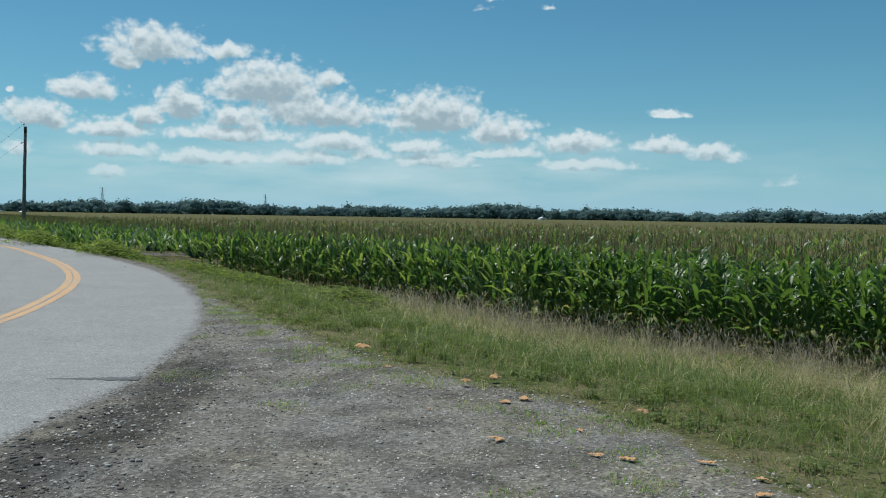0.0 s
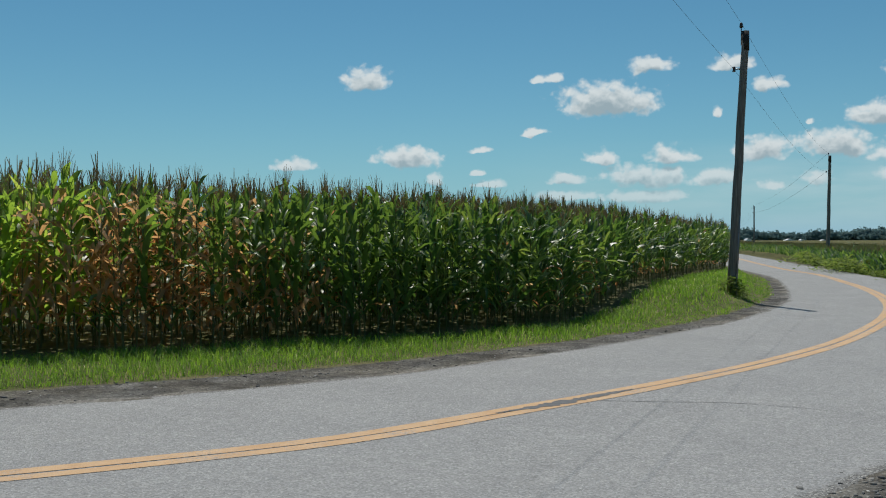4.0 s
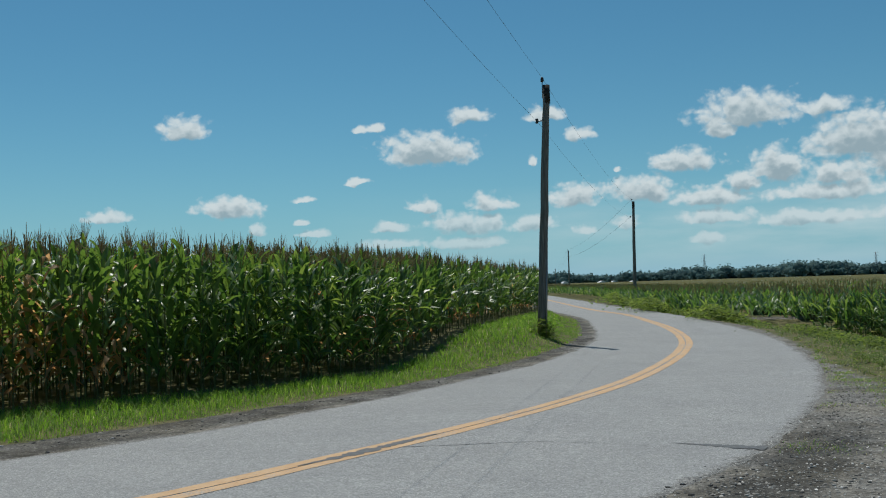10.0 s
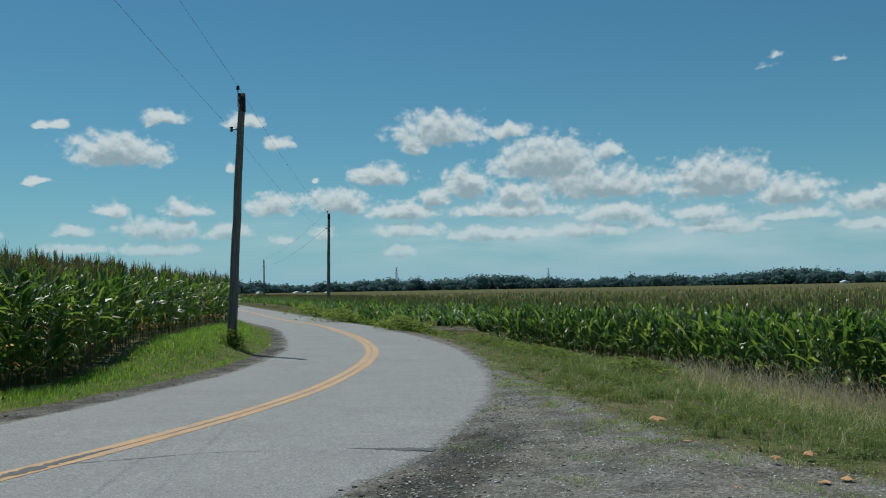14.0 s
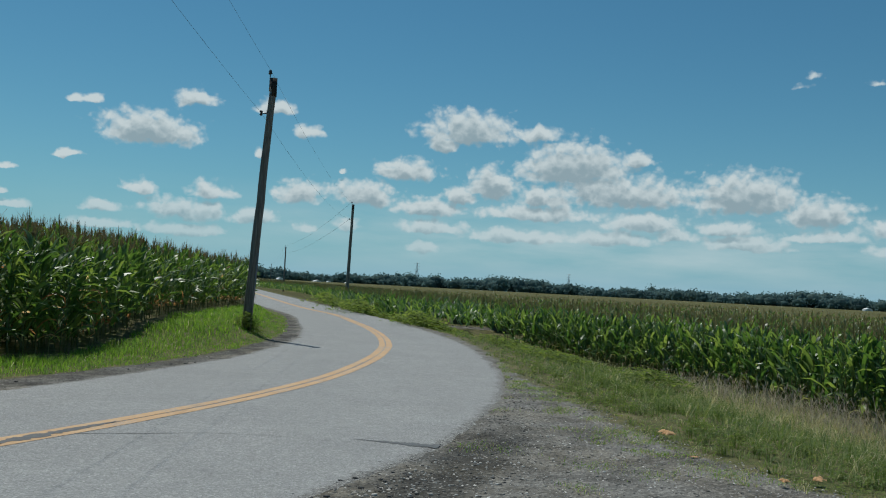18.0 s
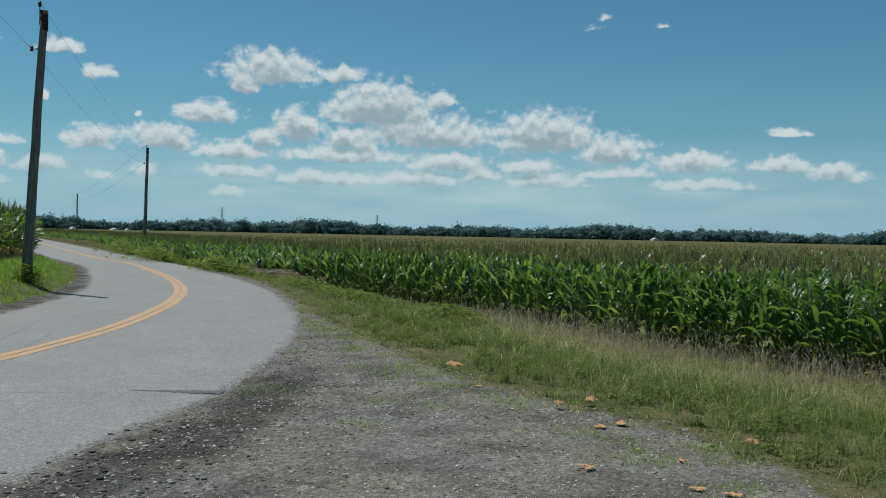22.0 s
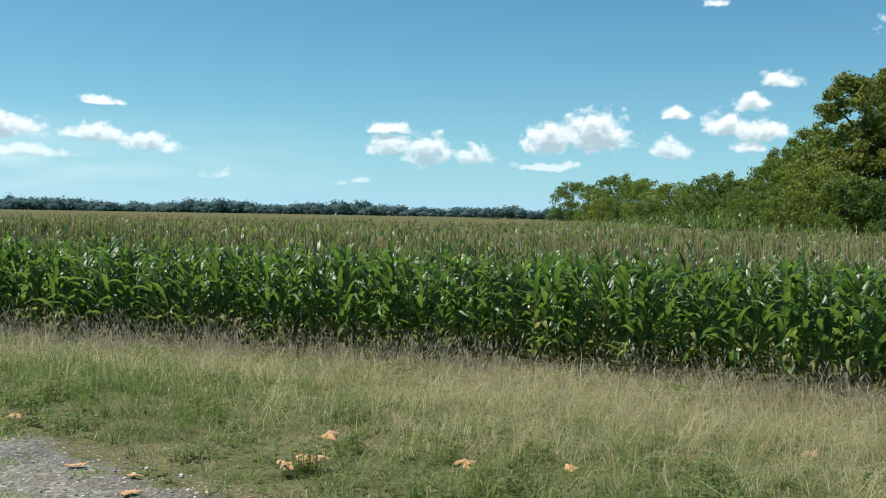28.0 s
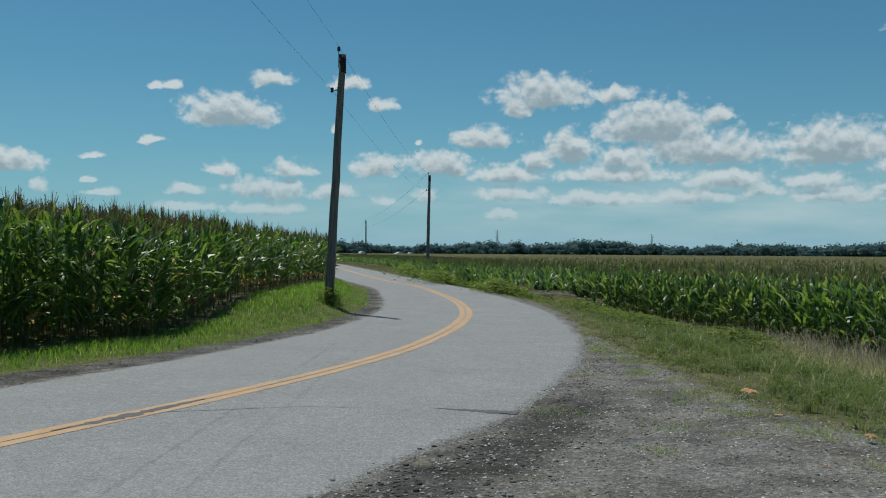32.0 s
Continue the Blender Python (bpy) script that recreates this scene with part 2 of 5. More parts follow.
class Mat:
    """A small node-material writer."""

    def __init__(self, name, rough=0.8, metal=0.0, spec=0.4):
        self.m = bpy.data.materials.new(name)
        self.m.use_nodes = True
        self.t = self.m.node_tree
        self.b = self.t.nodes["Principled BSDF"]
        self.set("Roughness", rough), self.set("Metallic", metal), self.set("Specular IOR Level", spec)

    def set(self, key, value):
        if isinstance(value, bpy.types.NodeSocket):
            self.t.links.new(value, self.b.inputs[key])
        else:
            self.b.inputs[key].default_value = value
        return self

    def node(self, kind, props=None, **inputs):
        n = self.t.nodes.new("ShaderNode" + kind)
        for k, v in (props or {}).items():
            setattr(n, k, v)
        for k, v in inputs.items():
            key = int(k[1:]) if k[0] == "i" and k[1:].isdigit() else k
            if isinstance(v, bpy.types.NodeSocket):
                self.t.links.new(v, n.inputs[key])
            else:
                n.inputs[key].default_value = v
        return n

    def coords(self):
        return self.node("TexCoord").outputs["Object"]

    def noise(self, scale, detail=5.0, rough=0.6, vec=None):
        n = self.node("TexNoise", None, Scale=scale, Detail=detail, Roughness=rough)
        self.t.links.new(vec or self.coords(), n.inputs["Vector"])
        return n.outputs["Fac"]

    def ramp(self, fac, stops):
        n = self.node("ValToRGB")
        r = n.color_ramp
        while len(r.elements) < len(stops):
            r.elements.new(0.5)
        for e, (p, c) in zip(r.elements, stops):
            e.position = p
            e.color = (*c, 1) if len(c) == 3 else c
        self.t.links.new(fac, n.inputs[0])
        return n.outputs[0]

    def mix(self, fac, a, b, blend="MIX"):
        n = self.node("Mix", {"data_type": "RGBA", "blend_type": blend})
        for sock, v in ((n.inputs[0], fac), (n.inputs[6], a), (n.inputs[7], b)):
            if isinstance(v, bpy.types.NodeSocket):
                self.t.links.new(v, sock)
            else:
                sock.default_value = v if isinstance(v, float) else (*v, 1)
        return n.outputs[2]

    def math(self, op, a, b=0.0, clamp=False):
        n = self.node("Math", {"operation": op, "use_clamp": clamp})
        for sock, v in ((n.inputs[0], a), (n.inputs[1], b)):
            if isinstance(v, bpy.types.NodeSocket):
                self.t.links.new(v, sock)
            else:
                sock.default_value = v
        return n.outputs[0]

    def bump(self, height, strength=0.5, distance=0.02):
        n = self.node("Bump", None, Strength=strength, Distance=distance, Height=height)
        return self.set("Normal", n.outputs[0])

    def island(self):
        return self.node("NewGeometry").outputs["Random Per Island"]

    def obj_random(self):
        return self.node("ObjectInfo").outputs["Random"]


def leafy(name, stops, rough=0.45, trans=0.35, spec=0.4, glow=(2.0, 2.0, 1.1), vary=False):
    """Thin plant tissue: colour by island, some light through it."""
    k = Mat(name, rough, spec=spec)
    col = k.ramp(k.island(), stops)
    col = k.mix(k.math("MULTIPLY", k.noise(9.0, 3.0), 0.5), col, k.mix(1.0, col, (0.55, 0.6, 0.5), "MULTIPLY"))
    if vary:
        col = k.mix(1.0, col, k.ramp(k.obj_random(), [(0.0, (0.62, 0.74, 0.80)), (0.5, (0.85, 0.88, 0.85)), (1.0, (1.12, 1.0, 0.75))]), "MULTIPLY")
    k.set("Base Color", col)
    tr = k.node("BsdfTranslucent", None, Color=k.mix(1.0, col, glow, "MULTIPLY"))
    mx = k.node("MixShader", None, i0=trans, i1=k.b.outputs[0], i2=tr.outputs[0])
    k.t.links.new(mx.outputs[0], k.t.nodes["Material Output"].inputs[0])
    return k.m


M_LEAF = leafy("corn_leaf_green", [(0.0, (0.045, 0.105, 0.036)), (0.55, (0.092, 0.17, 0.050)), (1.0, (0.25, 0.33, 0.115))], 0.42, 0.40, 0.6, (2.0, 2.0, 1.0))
M_LEAF_D = leafy("corn_leaf_dark", [(0.0, (0.05, 0.11, 0.034)), (0.5, (0.092, 0.168, 0.043)), (1.0, (0.22, 0.29, 0.095))], 0.42, 0.40, 0.7, (2.0, 2.0, 1.0))
# yellower, paler leaf copy: the glow of backlit corn is put into its colour
M_LEAF_BACKLIT = leafy("corn_leaf_backlit", [(0.0, (0.08, 0.15, 0.035)), (0.6, (0.16, 0.25, 0.055)), (1.0, (0.33, 0.40, 0.12))], 0.42, 0.58, 0.5, (2.6, 2.5, 1.3))
M_YOUNG = leafy("young_corn_leaf", [(0.0, (0.055, 0.12, 0.045)), (1.0, (0.14, 0.23, 0.09))], 0.45, 0.42, 0.4, (1.8, 1.9, 1.2))
M_DRY = leafy("corn_leaf_dry", [(0.0, (0.30, 0.135, 0.055)), (0.45, (0.43, 0.25, 0.12)), (1.0, (0.62, 0.48, 0.29))], 0.6, 0.6, 0.3, (1.7, 1.5, 1.2))
M_FADE = leafy("corn_leaf_fading", [(0.0, (0.16, 0.17, 0.06)), (0.6, (0.30, 0.31, 0.12)), (1.0, (0.46, 0.42, 0.22))], 0.6, 0.45, 0.3, (1.6, 1.6, 1.1))
M_TASSEL_LOW = leafy("short_corn_tassel", [(0.0, (0.26, 0.22, 0.105)), (1.0, (0.43, 0.375, 0.20))], 0.8, 0.25, 0.2)
M_TASSEL = leafy("corn_tassel", [(0.0, (0.30, 0.22, 0.14)), (1.0, (0.50, 0.40, 0.25))], 0.8, 0.3, 0.2)
M_STALK = leafy("corn_stalk", [(0.0, (0.07, 0.10, 0.03)), (1.0, (0.17, 0.16, 0.06))], 0.6, 0.05, 0.3)
M_GRASS = leafy("grass_green", [(0.0, (0.10, 0.20, 0.025)), (0.7, (0.165, 0.30, 0.042)), (1.0, (0.27, 0.37, 0.08))], 0.6, 0.45, 0.3)
M_STRAW = leafy("grass_dry", [(0.0, (0.27, 0.235, 0.125)), (0.6, (0.44, 0.40, 0.24)), (1.0, (0.60, 0.56, 0.38))], 0.8, 0.45, 0.2, (1.6, 1.6, 1.3))
M_SEED = leafy("grass_seed_head", [(0.0, (0.30, 0.26, 0.205)), (1.0, (0.54, 0.485, 0.395))], 0.85, 0.35, 0.2, (1.5, 1.4, 1.3))
M_OLIVE = leafy("grass_olive", [(0.0, (0.085, 0.14, 0.038)), (0.7, (0.16, 0.225, 0.065)), (1.0, (0.31, 0.33, 0.15))], 0.65, 0.4, 0.25, (1.6, 1.6, 1.0))
# far trees: the blue-grey of distance haze is mixed into the leaf colour
M_FARWOOD_HAZE = leafy("far_wood_hazed_leaf", [(0.0, (0.105, 0.165, 0.165)), (1.0, (0.13, 0.19, 0.18))], 0.95, 0.35, 0.02, (1.5, 1.7, 1.8))
M_WEED = leafy("weed_leaf", [(0.0, (0.085, 0.135, 0.035)), (1.0, (0.20, 0.245, 0.085))], 0.85, 0.45, 0.12)
M_VERGE_WEED = leafy("verge_weed_leaf", [(0.0, (0.15, 0.26, 0.09)), (1.0, (0.30, 0.40, 0.17))], 0.6, 0.4, 0.3)
M_TREE = leafy("tree_leaf", [(0.0, (0.08, 0.12, 0.035)), (0.6, (0.16, 0.20, 0.055)), (1.0, (0.30, 0.31, 0.10))], 0.55, 0.45, 0.3, vary=True)
M_BUSH = leafy("bush_leaf", [(0.0, (0.08, 0.13, 0.035)), (0.6, (0.16, 0.22, 0.055)), (1.0, (0.29, 0.33, 0.10))], 0.55, 0.46, 0.3, vary=True)


def mat_ground():
    k = Mat("ground", 0.95, spec=0.15)
    at = k.node("Attribute", {"attribute_name": "gravel"}).outputs["Fac"]
    field = k.node("Attribute", {"attribute_name": "field"}).outputs["Fac"]
    n1, n2, n3 = k.noise(1.3, 6), k.noise(28.0, 6, 0.7), k.noise(0.35, 3)
    vor = k.node("TexVoronoi", {"feature": "F1"}, Scale=34.0)
    k.t.links.new(k.coords(), vor.inputs["Vector"])
    vfar = k.node("TexVoronoi", {"feature": "F1"}, Scale=85.0)
    k.t.links.new(k.coords(), vfar.inputs["Vector"])
    stone = k.ramp(vor.outputs["Color"], [(0.0, (0.09, 0.088, 0.084)), (0.5, (0.22, 0.21, 0.197)), (0.8, (0.36, 0.345, 0.32)), (1.0, (0.62, 0.60, 0.56))])
    stone = k.mix(0.38, stone, k.ramp(n2, [(0.3, (0.14, 0.135, 0.125)), (0.7, (0.34, 0.325, 0.30))]))
    stone = k.mix(k.ramp(n1, [(0.45, (0, 0, 0)), (0.62, (1, 1, 1))]), stone, k.mix(1.0, stone, (0.55, 0.54, 0.53), "MULTIPLY"))
    crumb = k.node("Attribute", {"attribute_name": "crumb"}).outputs["Fac"]
    crumb = k.ramp(k.math("ADD", crumb, k.math("MULTIPLY", k.math("SUBTRACT", k.noise(1.7, 6, 0.7), 0.5), 1.1)), [(0.40, (0, 0, 0)), (0.75, (1, 1, 1))])
    stone = k.mix(crumb, stone, k.mix(1.0, stone, (0.40, 0.40, 0.40), "MULTIPLY"))
    tan = k.ramp(k.noise(0.9, 5, 0.6), [(0.42, (0, 0, 0)), (0.66, (0.7, 0.7, 0.7))])
    stone = k.mix(tan, stone, k.mix(1.0, stone, (1.12, 1.04, 0.88), "MULTIPLY"))
    stone = k.mix(1.0, stone, (0.80, 0.80, 0.79), "MULTIPLY")
    soil = k.ramp(n2, [(0.3, (0.10, 0.085, 0.05)), (0.55, (0.17, 0.15, 0.075)), (0.75, (0.26, 0.22, 0.12))])
    turf = k.ramp(k.noise(14.0, 5), [(0.3, (0.045, 0.055, 0.018)), (0.7, (0.12, 0.13, 0.045))])
    grass = k.mix(k.ramp(n1, [(0.4, (0, 0, 0)), (0.6, (1, 1, 1))]), turf, soil)
    crop = k.ramp(n3, [(0.3, (0.10, 0.11, 0.035)), (0.7, (0.20, 0.17, 0.07))])
    edge = k.math("ADD", at, k.math("MULTIPLY", k.math("SUBTRACT", k.noise(2.2, 8, 0.75), 0.5), 0.9))
    m = k.ramp(edge, [(0.44, (0, 0, 0)), (0.58, (1, 1, 1))])
    col = k.mix(m, k.mix(field, grass, crop), stone)
    k.set("Base Color", col)
    k.bump(k.math("ADD", vor.outputs["Distance"], n2), 0.6, 0.02)
    return k.m


def mat_road():
    k = Mat("road_surface", 0.85, spec=0.25)
    n1, n2 = k.noise(0.7, 6, 0.65), k.noise(60.0, 4, 0.7)
    vor = k.node("TexVoronoi", {"feature": "F1"}, Scale=70.0)
    k.t.links.new(k.coords(), vor.inputs["Vector"])
    agg = k.ramp(vor.outputs["Color"], [(0.0, (0.14, 0.14, 0.135)), (0.55, (0.30, 0.30, 0.292)), (0.85, (0.42, 0.42, 0.41)), (1.0, (0.66, 0.66, 0.64))])
    base = k.mix(0.42, agg, k.ramp(n2, [(0.3, (0.19, 0.19, 0.188)), (0.7, (0.40, 0.40, 0.392))]))
    col = k.mix(k.ramp(n1, [(0.35, (0, 0, 0)), (0.7, (0.8, 0.8, 0.8))]), base, k.mix(1.0, base, (0.84, 0.84, 0.85), "MULTIPLY"))
    blot = k.noise(7.0, 6, 0.7)
    col = k.mix(k.ramp(blot, [(0.42, (0, 0, 0)), (0.72, (0.55, 0.55, 0.55))]), col, k.mix(1.0, col, (1.28, 1.27, 1.25), "MULTIPLY"))
    worn = k.ramp(k.noise(2.6, 8, 0.75), [(0.30, (1, 1, 1)), (0.40, (0, 0, 0))])
    col = k.mix(worn, col, k.mix(1.0, col, (0.74, 0.74, 0.74), "MULTIPLY"))
    # gravel and dust dragged over the broken edge
    edge = k.node("Attribute", {"attribute_name": "edge"}).outputs["Fac"]
    edge = k.math("ADD", edge, k.math("MULTIPLY", k.math("SUBTRACT", k.noise(4.5, 9, 0.8), 0.5), 1.5))
    grit = k.ramp(vor.outputs["Color"], [(0.0, (0.07, 0.068, 0.065)), (0.6, (0.19, 0.185, 0.175)), (1.0, (0.48, 0.465, 0.435))])
    col = k.mix(k.ramp(edge, [(0.62, (0, 0, 0)), (0.86, (1, 1, 1))]), col, grit)
    k.set("Base Color", col)
    k.bump(k.math("ADD", vor.outputs["Distance"], n2), 0.6, 0.012)
    return k.m


def mat_paint():
    """Old road paint: rubbed thin along its edges and broken by the chips below it."""
    k = Mat("yellow_road_paint", 0.8, spec=0.25)
    chips = k.node("TexVoronoi", {"feature": "F1"}, Scale=70.0)
    k.t.links.new(k.coords(), chips.inputs["Vector"])
    paint = k.ramp(k.noise(3.0, 6, 0.7), [(0.3, (0.52, 0.305, 0.145)), (0.7, (0.62, 0.41, 0.225))])
    road = k.ramp(chips.outputs["Color"], [(0.0, (0.16, 0.155, 0.15)), (1.0, (0.48, 0.46, 0.43))])
    rub = k.math("ADD", k.math("MULTIPLY", k.noise(1.1, 7, 0.75), 0.65), k.math("MULTIPLY", k.noise(38.0, 3, 0.7), 0.45))
    k.set("Base Color", k.mix(k.ramp(rub, [(0.56, (0.12, 0.12, 0.12)), (0.68, (0.85, 0.85, 0.85))]), paint, road))
    k.bump(chips.outputs["Distance"], 0.4, 0.01)
    return k.m


def mat_simple(name, stops, scale=8.0, rough=0.8, metal=0.0, bump=0.2, spec=0.3, stretch=None):
    k = Mat(name, rough, metal, spec)
    vec = k.coords()
    if stretch:
        vec = k.node("Mapping", None, Vector=vec, Scale=stretch).outputs[0]
    n = k.noise(scale, 6, 0.65, vec)
    col = k.ramp(n, stops)
    col = k.mix(k.math("MULTIPLY", k.noise(scale * 0.15, 3), 0.5), col, k.mix(1.0, col, (0.7, 0.7, 0.7), "MULTIPLY"))
    k.set("Base Color", col)
    if bump:
        k.bump(n, bump, 0.02)
    return k.m


M_GROUND, M_ROAD = mat_ground(), mat_road()
M_LINE = mat_paint()
M_TAR = mat_simple("tar_crack", [(0.3, (0.075, 0.075, 0.075)), (0.7, (0.16, 0.16, 0.157))], 30.0, 0.6)
M_SEAM = mat_simple("worn_seam", [(0.3, (0.17, 0.17, 0.168)), (0.7, (0.25, 0.25, 0.245))], 12.0, 0.8)
M_POLE = mat_simple("weathered_pole_wood", [(0.3, (0.11, 0.095, 0.08)), (0.5, (0.20, 0.175, 0.15)), (0.75, (0.32, 0.29, 0.255))], 6.0, 0.85, stretch=(5, 5, 0.35), bump=0.5)
M_POLETOP = mat_simple("tarred_pole_top", [(0.3, (0.02, 0.018, 0.016)), (0.7, (0.05, 0.045, 0.04))], 8.0, 0.8)
M_STEEL = mat_simple("galvanised_steel", [(0.3, (0.22, 0.23, 0.24)), (0.7, (0.38, 0.39, 0.40))], 12.0, 0.5, 0.7, 0.05)
M_PORC = mat_simple("brown_porcelain", [(0.3, (0.05, 0.035, 0.03)), (0.7, (0.09, 0.06, 0.05))], 12.0, 0.25, bump=0.0)
M_WIRE = mat_simple("wire", [(0.3, (0.03, 0.03, 0.03)), (0.7, (0.07, 0.07, 0.07))], 12.0, 0.5, 0.3, 0.0)
M_BARK = mat_simple("bark", [(0.3, (0.05, 0.04, 0.03)), (0.7, (0.16, 0.13, 0.10))], 5.0, 0.9, stretch=(3, 3, 0.6), bump=0.5)
M_CANOPY = mat_simple("crop_canopy", [(0.3, (0.085, 0.09, 0.036)), (0.6, (0.145, 0.135, 0.06)), (0.8, (0.20, 0.18, 0.085))], 0.9, 0.95, bump=0.6, spec=0.05)
M_WHITE = mat_simple("white_sheet_metal", [(0.3, (0.70, 0.70, 0.70)), (0.7, (0.80, 0.80, 0.79))], 3.0, 0.5, bump=0.0)

# ---------------------------------------------------------------- mesh helpers


def mesh_from(name, V, F, mats, mi=None, smooth=False):
    me = bpy.data.meshes.new(name)
    V = np.asarray(V, dtype=np.float32)
    if isinstance(F, np.ndarray):
        k = F.shape[1]
        me.vertices.add(len(V))
        me.vertices.foreach_set("co", V.ravel())
        me.loops.add(F.size)
        me.loops.foreach_set("vertex_index", F.ravel().astype(np.int32))
        me.polygons.add(len(F))
        me.polygons.foreach_set("loop_start", np.arange(0, F.size, k, dtype=np.int32))
    else:
        me.from_pydata([tuple(v) for v in V], [], F)
    for m in mats:
        me.materials.append(m)
    if mi is not None:
        me.polygons.foreach_set("material_index", np.asarray(mi, dtype=np.int32))
    me.update(calc_edges=True)
    if smooth:
        me.polygons.foreach_set("use_smooth", np.ones(len(me.polygons), dtype=bool))
    return me


def part(name, data, material, parent, label=""):
    """Links a bmesh or mesh as one mesh object under its thing."""
    if isinstance(data, bmesh.types.BMesh):
        me = bpy.data.meshes.new(name)
        data.to_mesh(me)
        data.free()
        me.materials.append(material)
        data = me
    ob = new(name, data)
    ob.parent = parent
    if label:
        tagged(ob, label)
    return ob


def tube(bm, pts, radii, sides=8, cap=True):
    """A round tube along points."""
    rings = []
    pts = [Vector(p) for p in pts]
    for i, p in enumerate(pts):
        d = (pts[min(i + 1, len(pts) - 1)] - pts[max(i - 1, 0)]).normalized()
        a = d.orthogonal().normalized() if abs(d.z) < 0.9 else Vector((1, 0, 0)) - d * d.x
        a.normalize()
        b = d.cross(a)
        r = radii[i] if isinstance(radii, (list, tuple)) else radii
        rings.append([bm.verts.new(p + (a * math.cos(2 * math.pi * j / sides) + b * math.sin(2 * math.pi * j / sides)) * r) for j in range(sides)])
    for r0, r1 in zip(rings, rings[1:]):
        for j in range(sides):
            f = bm.faces.new((r0[j], r0[(j + 1) % sides], r1[(j + 1) % sides], r1[j]))
            f.smooth = True
    if cap:
        bm.faces.new(rings[0][::-1])
        bm.faces.new(rings[-1])


def spline(pts, n):
    """n points at even steps along a smooth curve through pts (Catmull-Rom)."""
    P = np.array(pts, dtype=float)
    P = np.vstack([2 * P[0] - P[1], P, 2 * P[-1] - P[-2]])
    out = []
    for i in range(1, len(P) - 2):
        s = np.linspace(0, 1, 12, endpoint=False)[:, None]
        a, b, c, d = P[i - 1], P[i], P[i + 1], P[i + 2]
        out.append(0.5 * (2 * b + (c - a) * s + (2 * a - 5 * b + 4 * c - d) * s ** 2 + (3 * b - a - 3 * c + d) * s ** 3))
    C = np.vstack(out + [P[-2:-1]])
    if n is None:
        return C
    L = np.concatenate([[0], np.cumsum(np.linalg.norm(np.diff(C, axis=0), axis=1))])
    u = np.linspace(0, L[-1], n)
    return np.stack([np.interp(u, L, C[:, k]) for k in range(C.shape[1])], 1)


def line_distance(P, C):
    """Signed distance of points to a polyline (positive to its right) and the length along it."""
    P, C = np.asarray(P, float), np.asarray(C, float)
    best, sign, along = np.full(len(P), 1e9), np.ones(len(P)), np.zeros(len(P))
    L = 0.0
    for a, b in zip(C[:-1], C[1:]):
        d = b - a
        l = np.hypot(*d) + 1e-9
        s = np.clip(((P - a) @ d) / l ** 2, 0, 1)
        q = P - (a + s[:, None] * d)
        r = np.hypot(q[:, 0], q[:, 1])
        m = r < best
        best[m] = r[m]
        sign[m] = np.where(d[0] * q[m, 1] - d[1] * q[m, 0] < 0, 1.0, -1.0)
        along[m] = L + s[m] * l
        L += l
    return best * sign, along


GRIDS = {}


def near_line(P, C):
    """The same for many points: read from a grid round the place, worked out directly beyond it."""
    P = np.asarray(P, float)
    if len(P) < 4000:
        return line_distance(P, C)
    x0, y0, x1, y1, s = -34.0, -10.0, 22.0, 64.0, 0.4
    key = (len(C), float(C[3][0]), float(C[3][1]))
    nx, ny = int((x1 - x0) / s) + 1, int((y1 - y0) / s) + 1
    if key not in GRIDS:
        X, Y = np.meshgrid(x0 + s * np.arange(nx), y0 + s * np.arange(ny), indexing="ij")
        GRIDS[key] = line_distance(np.stack([X.ravel(), Y.ravel()], 1), C)[0].reshape(nx, ny)
    G = GRIDS[key]
    u, v = (P[:, 0] - x0) / s, (P[:, 1] - y0) / s
    ok = (u >= 0) & (v >= 0) & (u < nx - 1) & (v < ny - 1)
    out = np.zeros(len(P))
    i, j = u[ok].astype(int), v[ok].astype(int)
    a, b = u[ok] - i, v[ok] - j
    out[ok] = (G[i, j] * (1 - a) + G[i + 1, j] * a) * (1 - b) + (G[i, j + 1] * (1 - a) + G[i + 1, j + 1] * a) * b
    if (~ok).any():
        out[~ok] = line_distance(P[~ok], C[:: 3])[0]
    return out, None


# ---------------------------------------------------------------- the plan (metres, from behind to far ahead)
CENTRE = [(-60, -30), (-40, -18.5), (-25, -9.2), (-16, -3.2), (-12.5, -0.7), (-9.9, 1.3), (-8.1, 2.7), (-6.7, 4.1), (-5.6, 5.5), (-4.7, 6.9), (-3.9, 8.9),
          (-3.2, 10.8), (-2.4, 13.4), (-1.75, 16.4), (-1.35, 20), (-1.2, 23.5), (-1.3, 27), (-1.7, 31), (-2.4, 35.5), (-3.4, 40.6), (-5.0, 48),
          (-8.6, 60), (-16.6, 92), (-26.7, 132), (-45, 200), (-98, 400)]
RIGHT = [(-58, -33), (-38.5, -21.2), (-23.5, -12), (-14.3, -6), (-10.6, -3.3), (-7.8, -1.2), (-5.8, 0.4), (-4.2, 1.9), (-2.8, 3.6), (-1.7, 5.3), (-1.0, 6.8),
         (-0.5, 8.2), (0.05, 9.6), (0.45, 11.2), (0.9, 13.4), (1.2, 15.8), (1.4, 19.5), (1.3, 24.5), (0.8, 29.7), (-0.5, 37.3), (-1.9, 44.1),
         (-6, 60), (-14, 92), (-24, 132), (-42.2, 200), (-95, 400)]
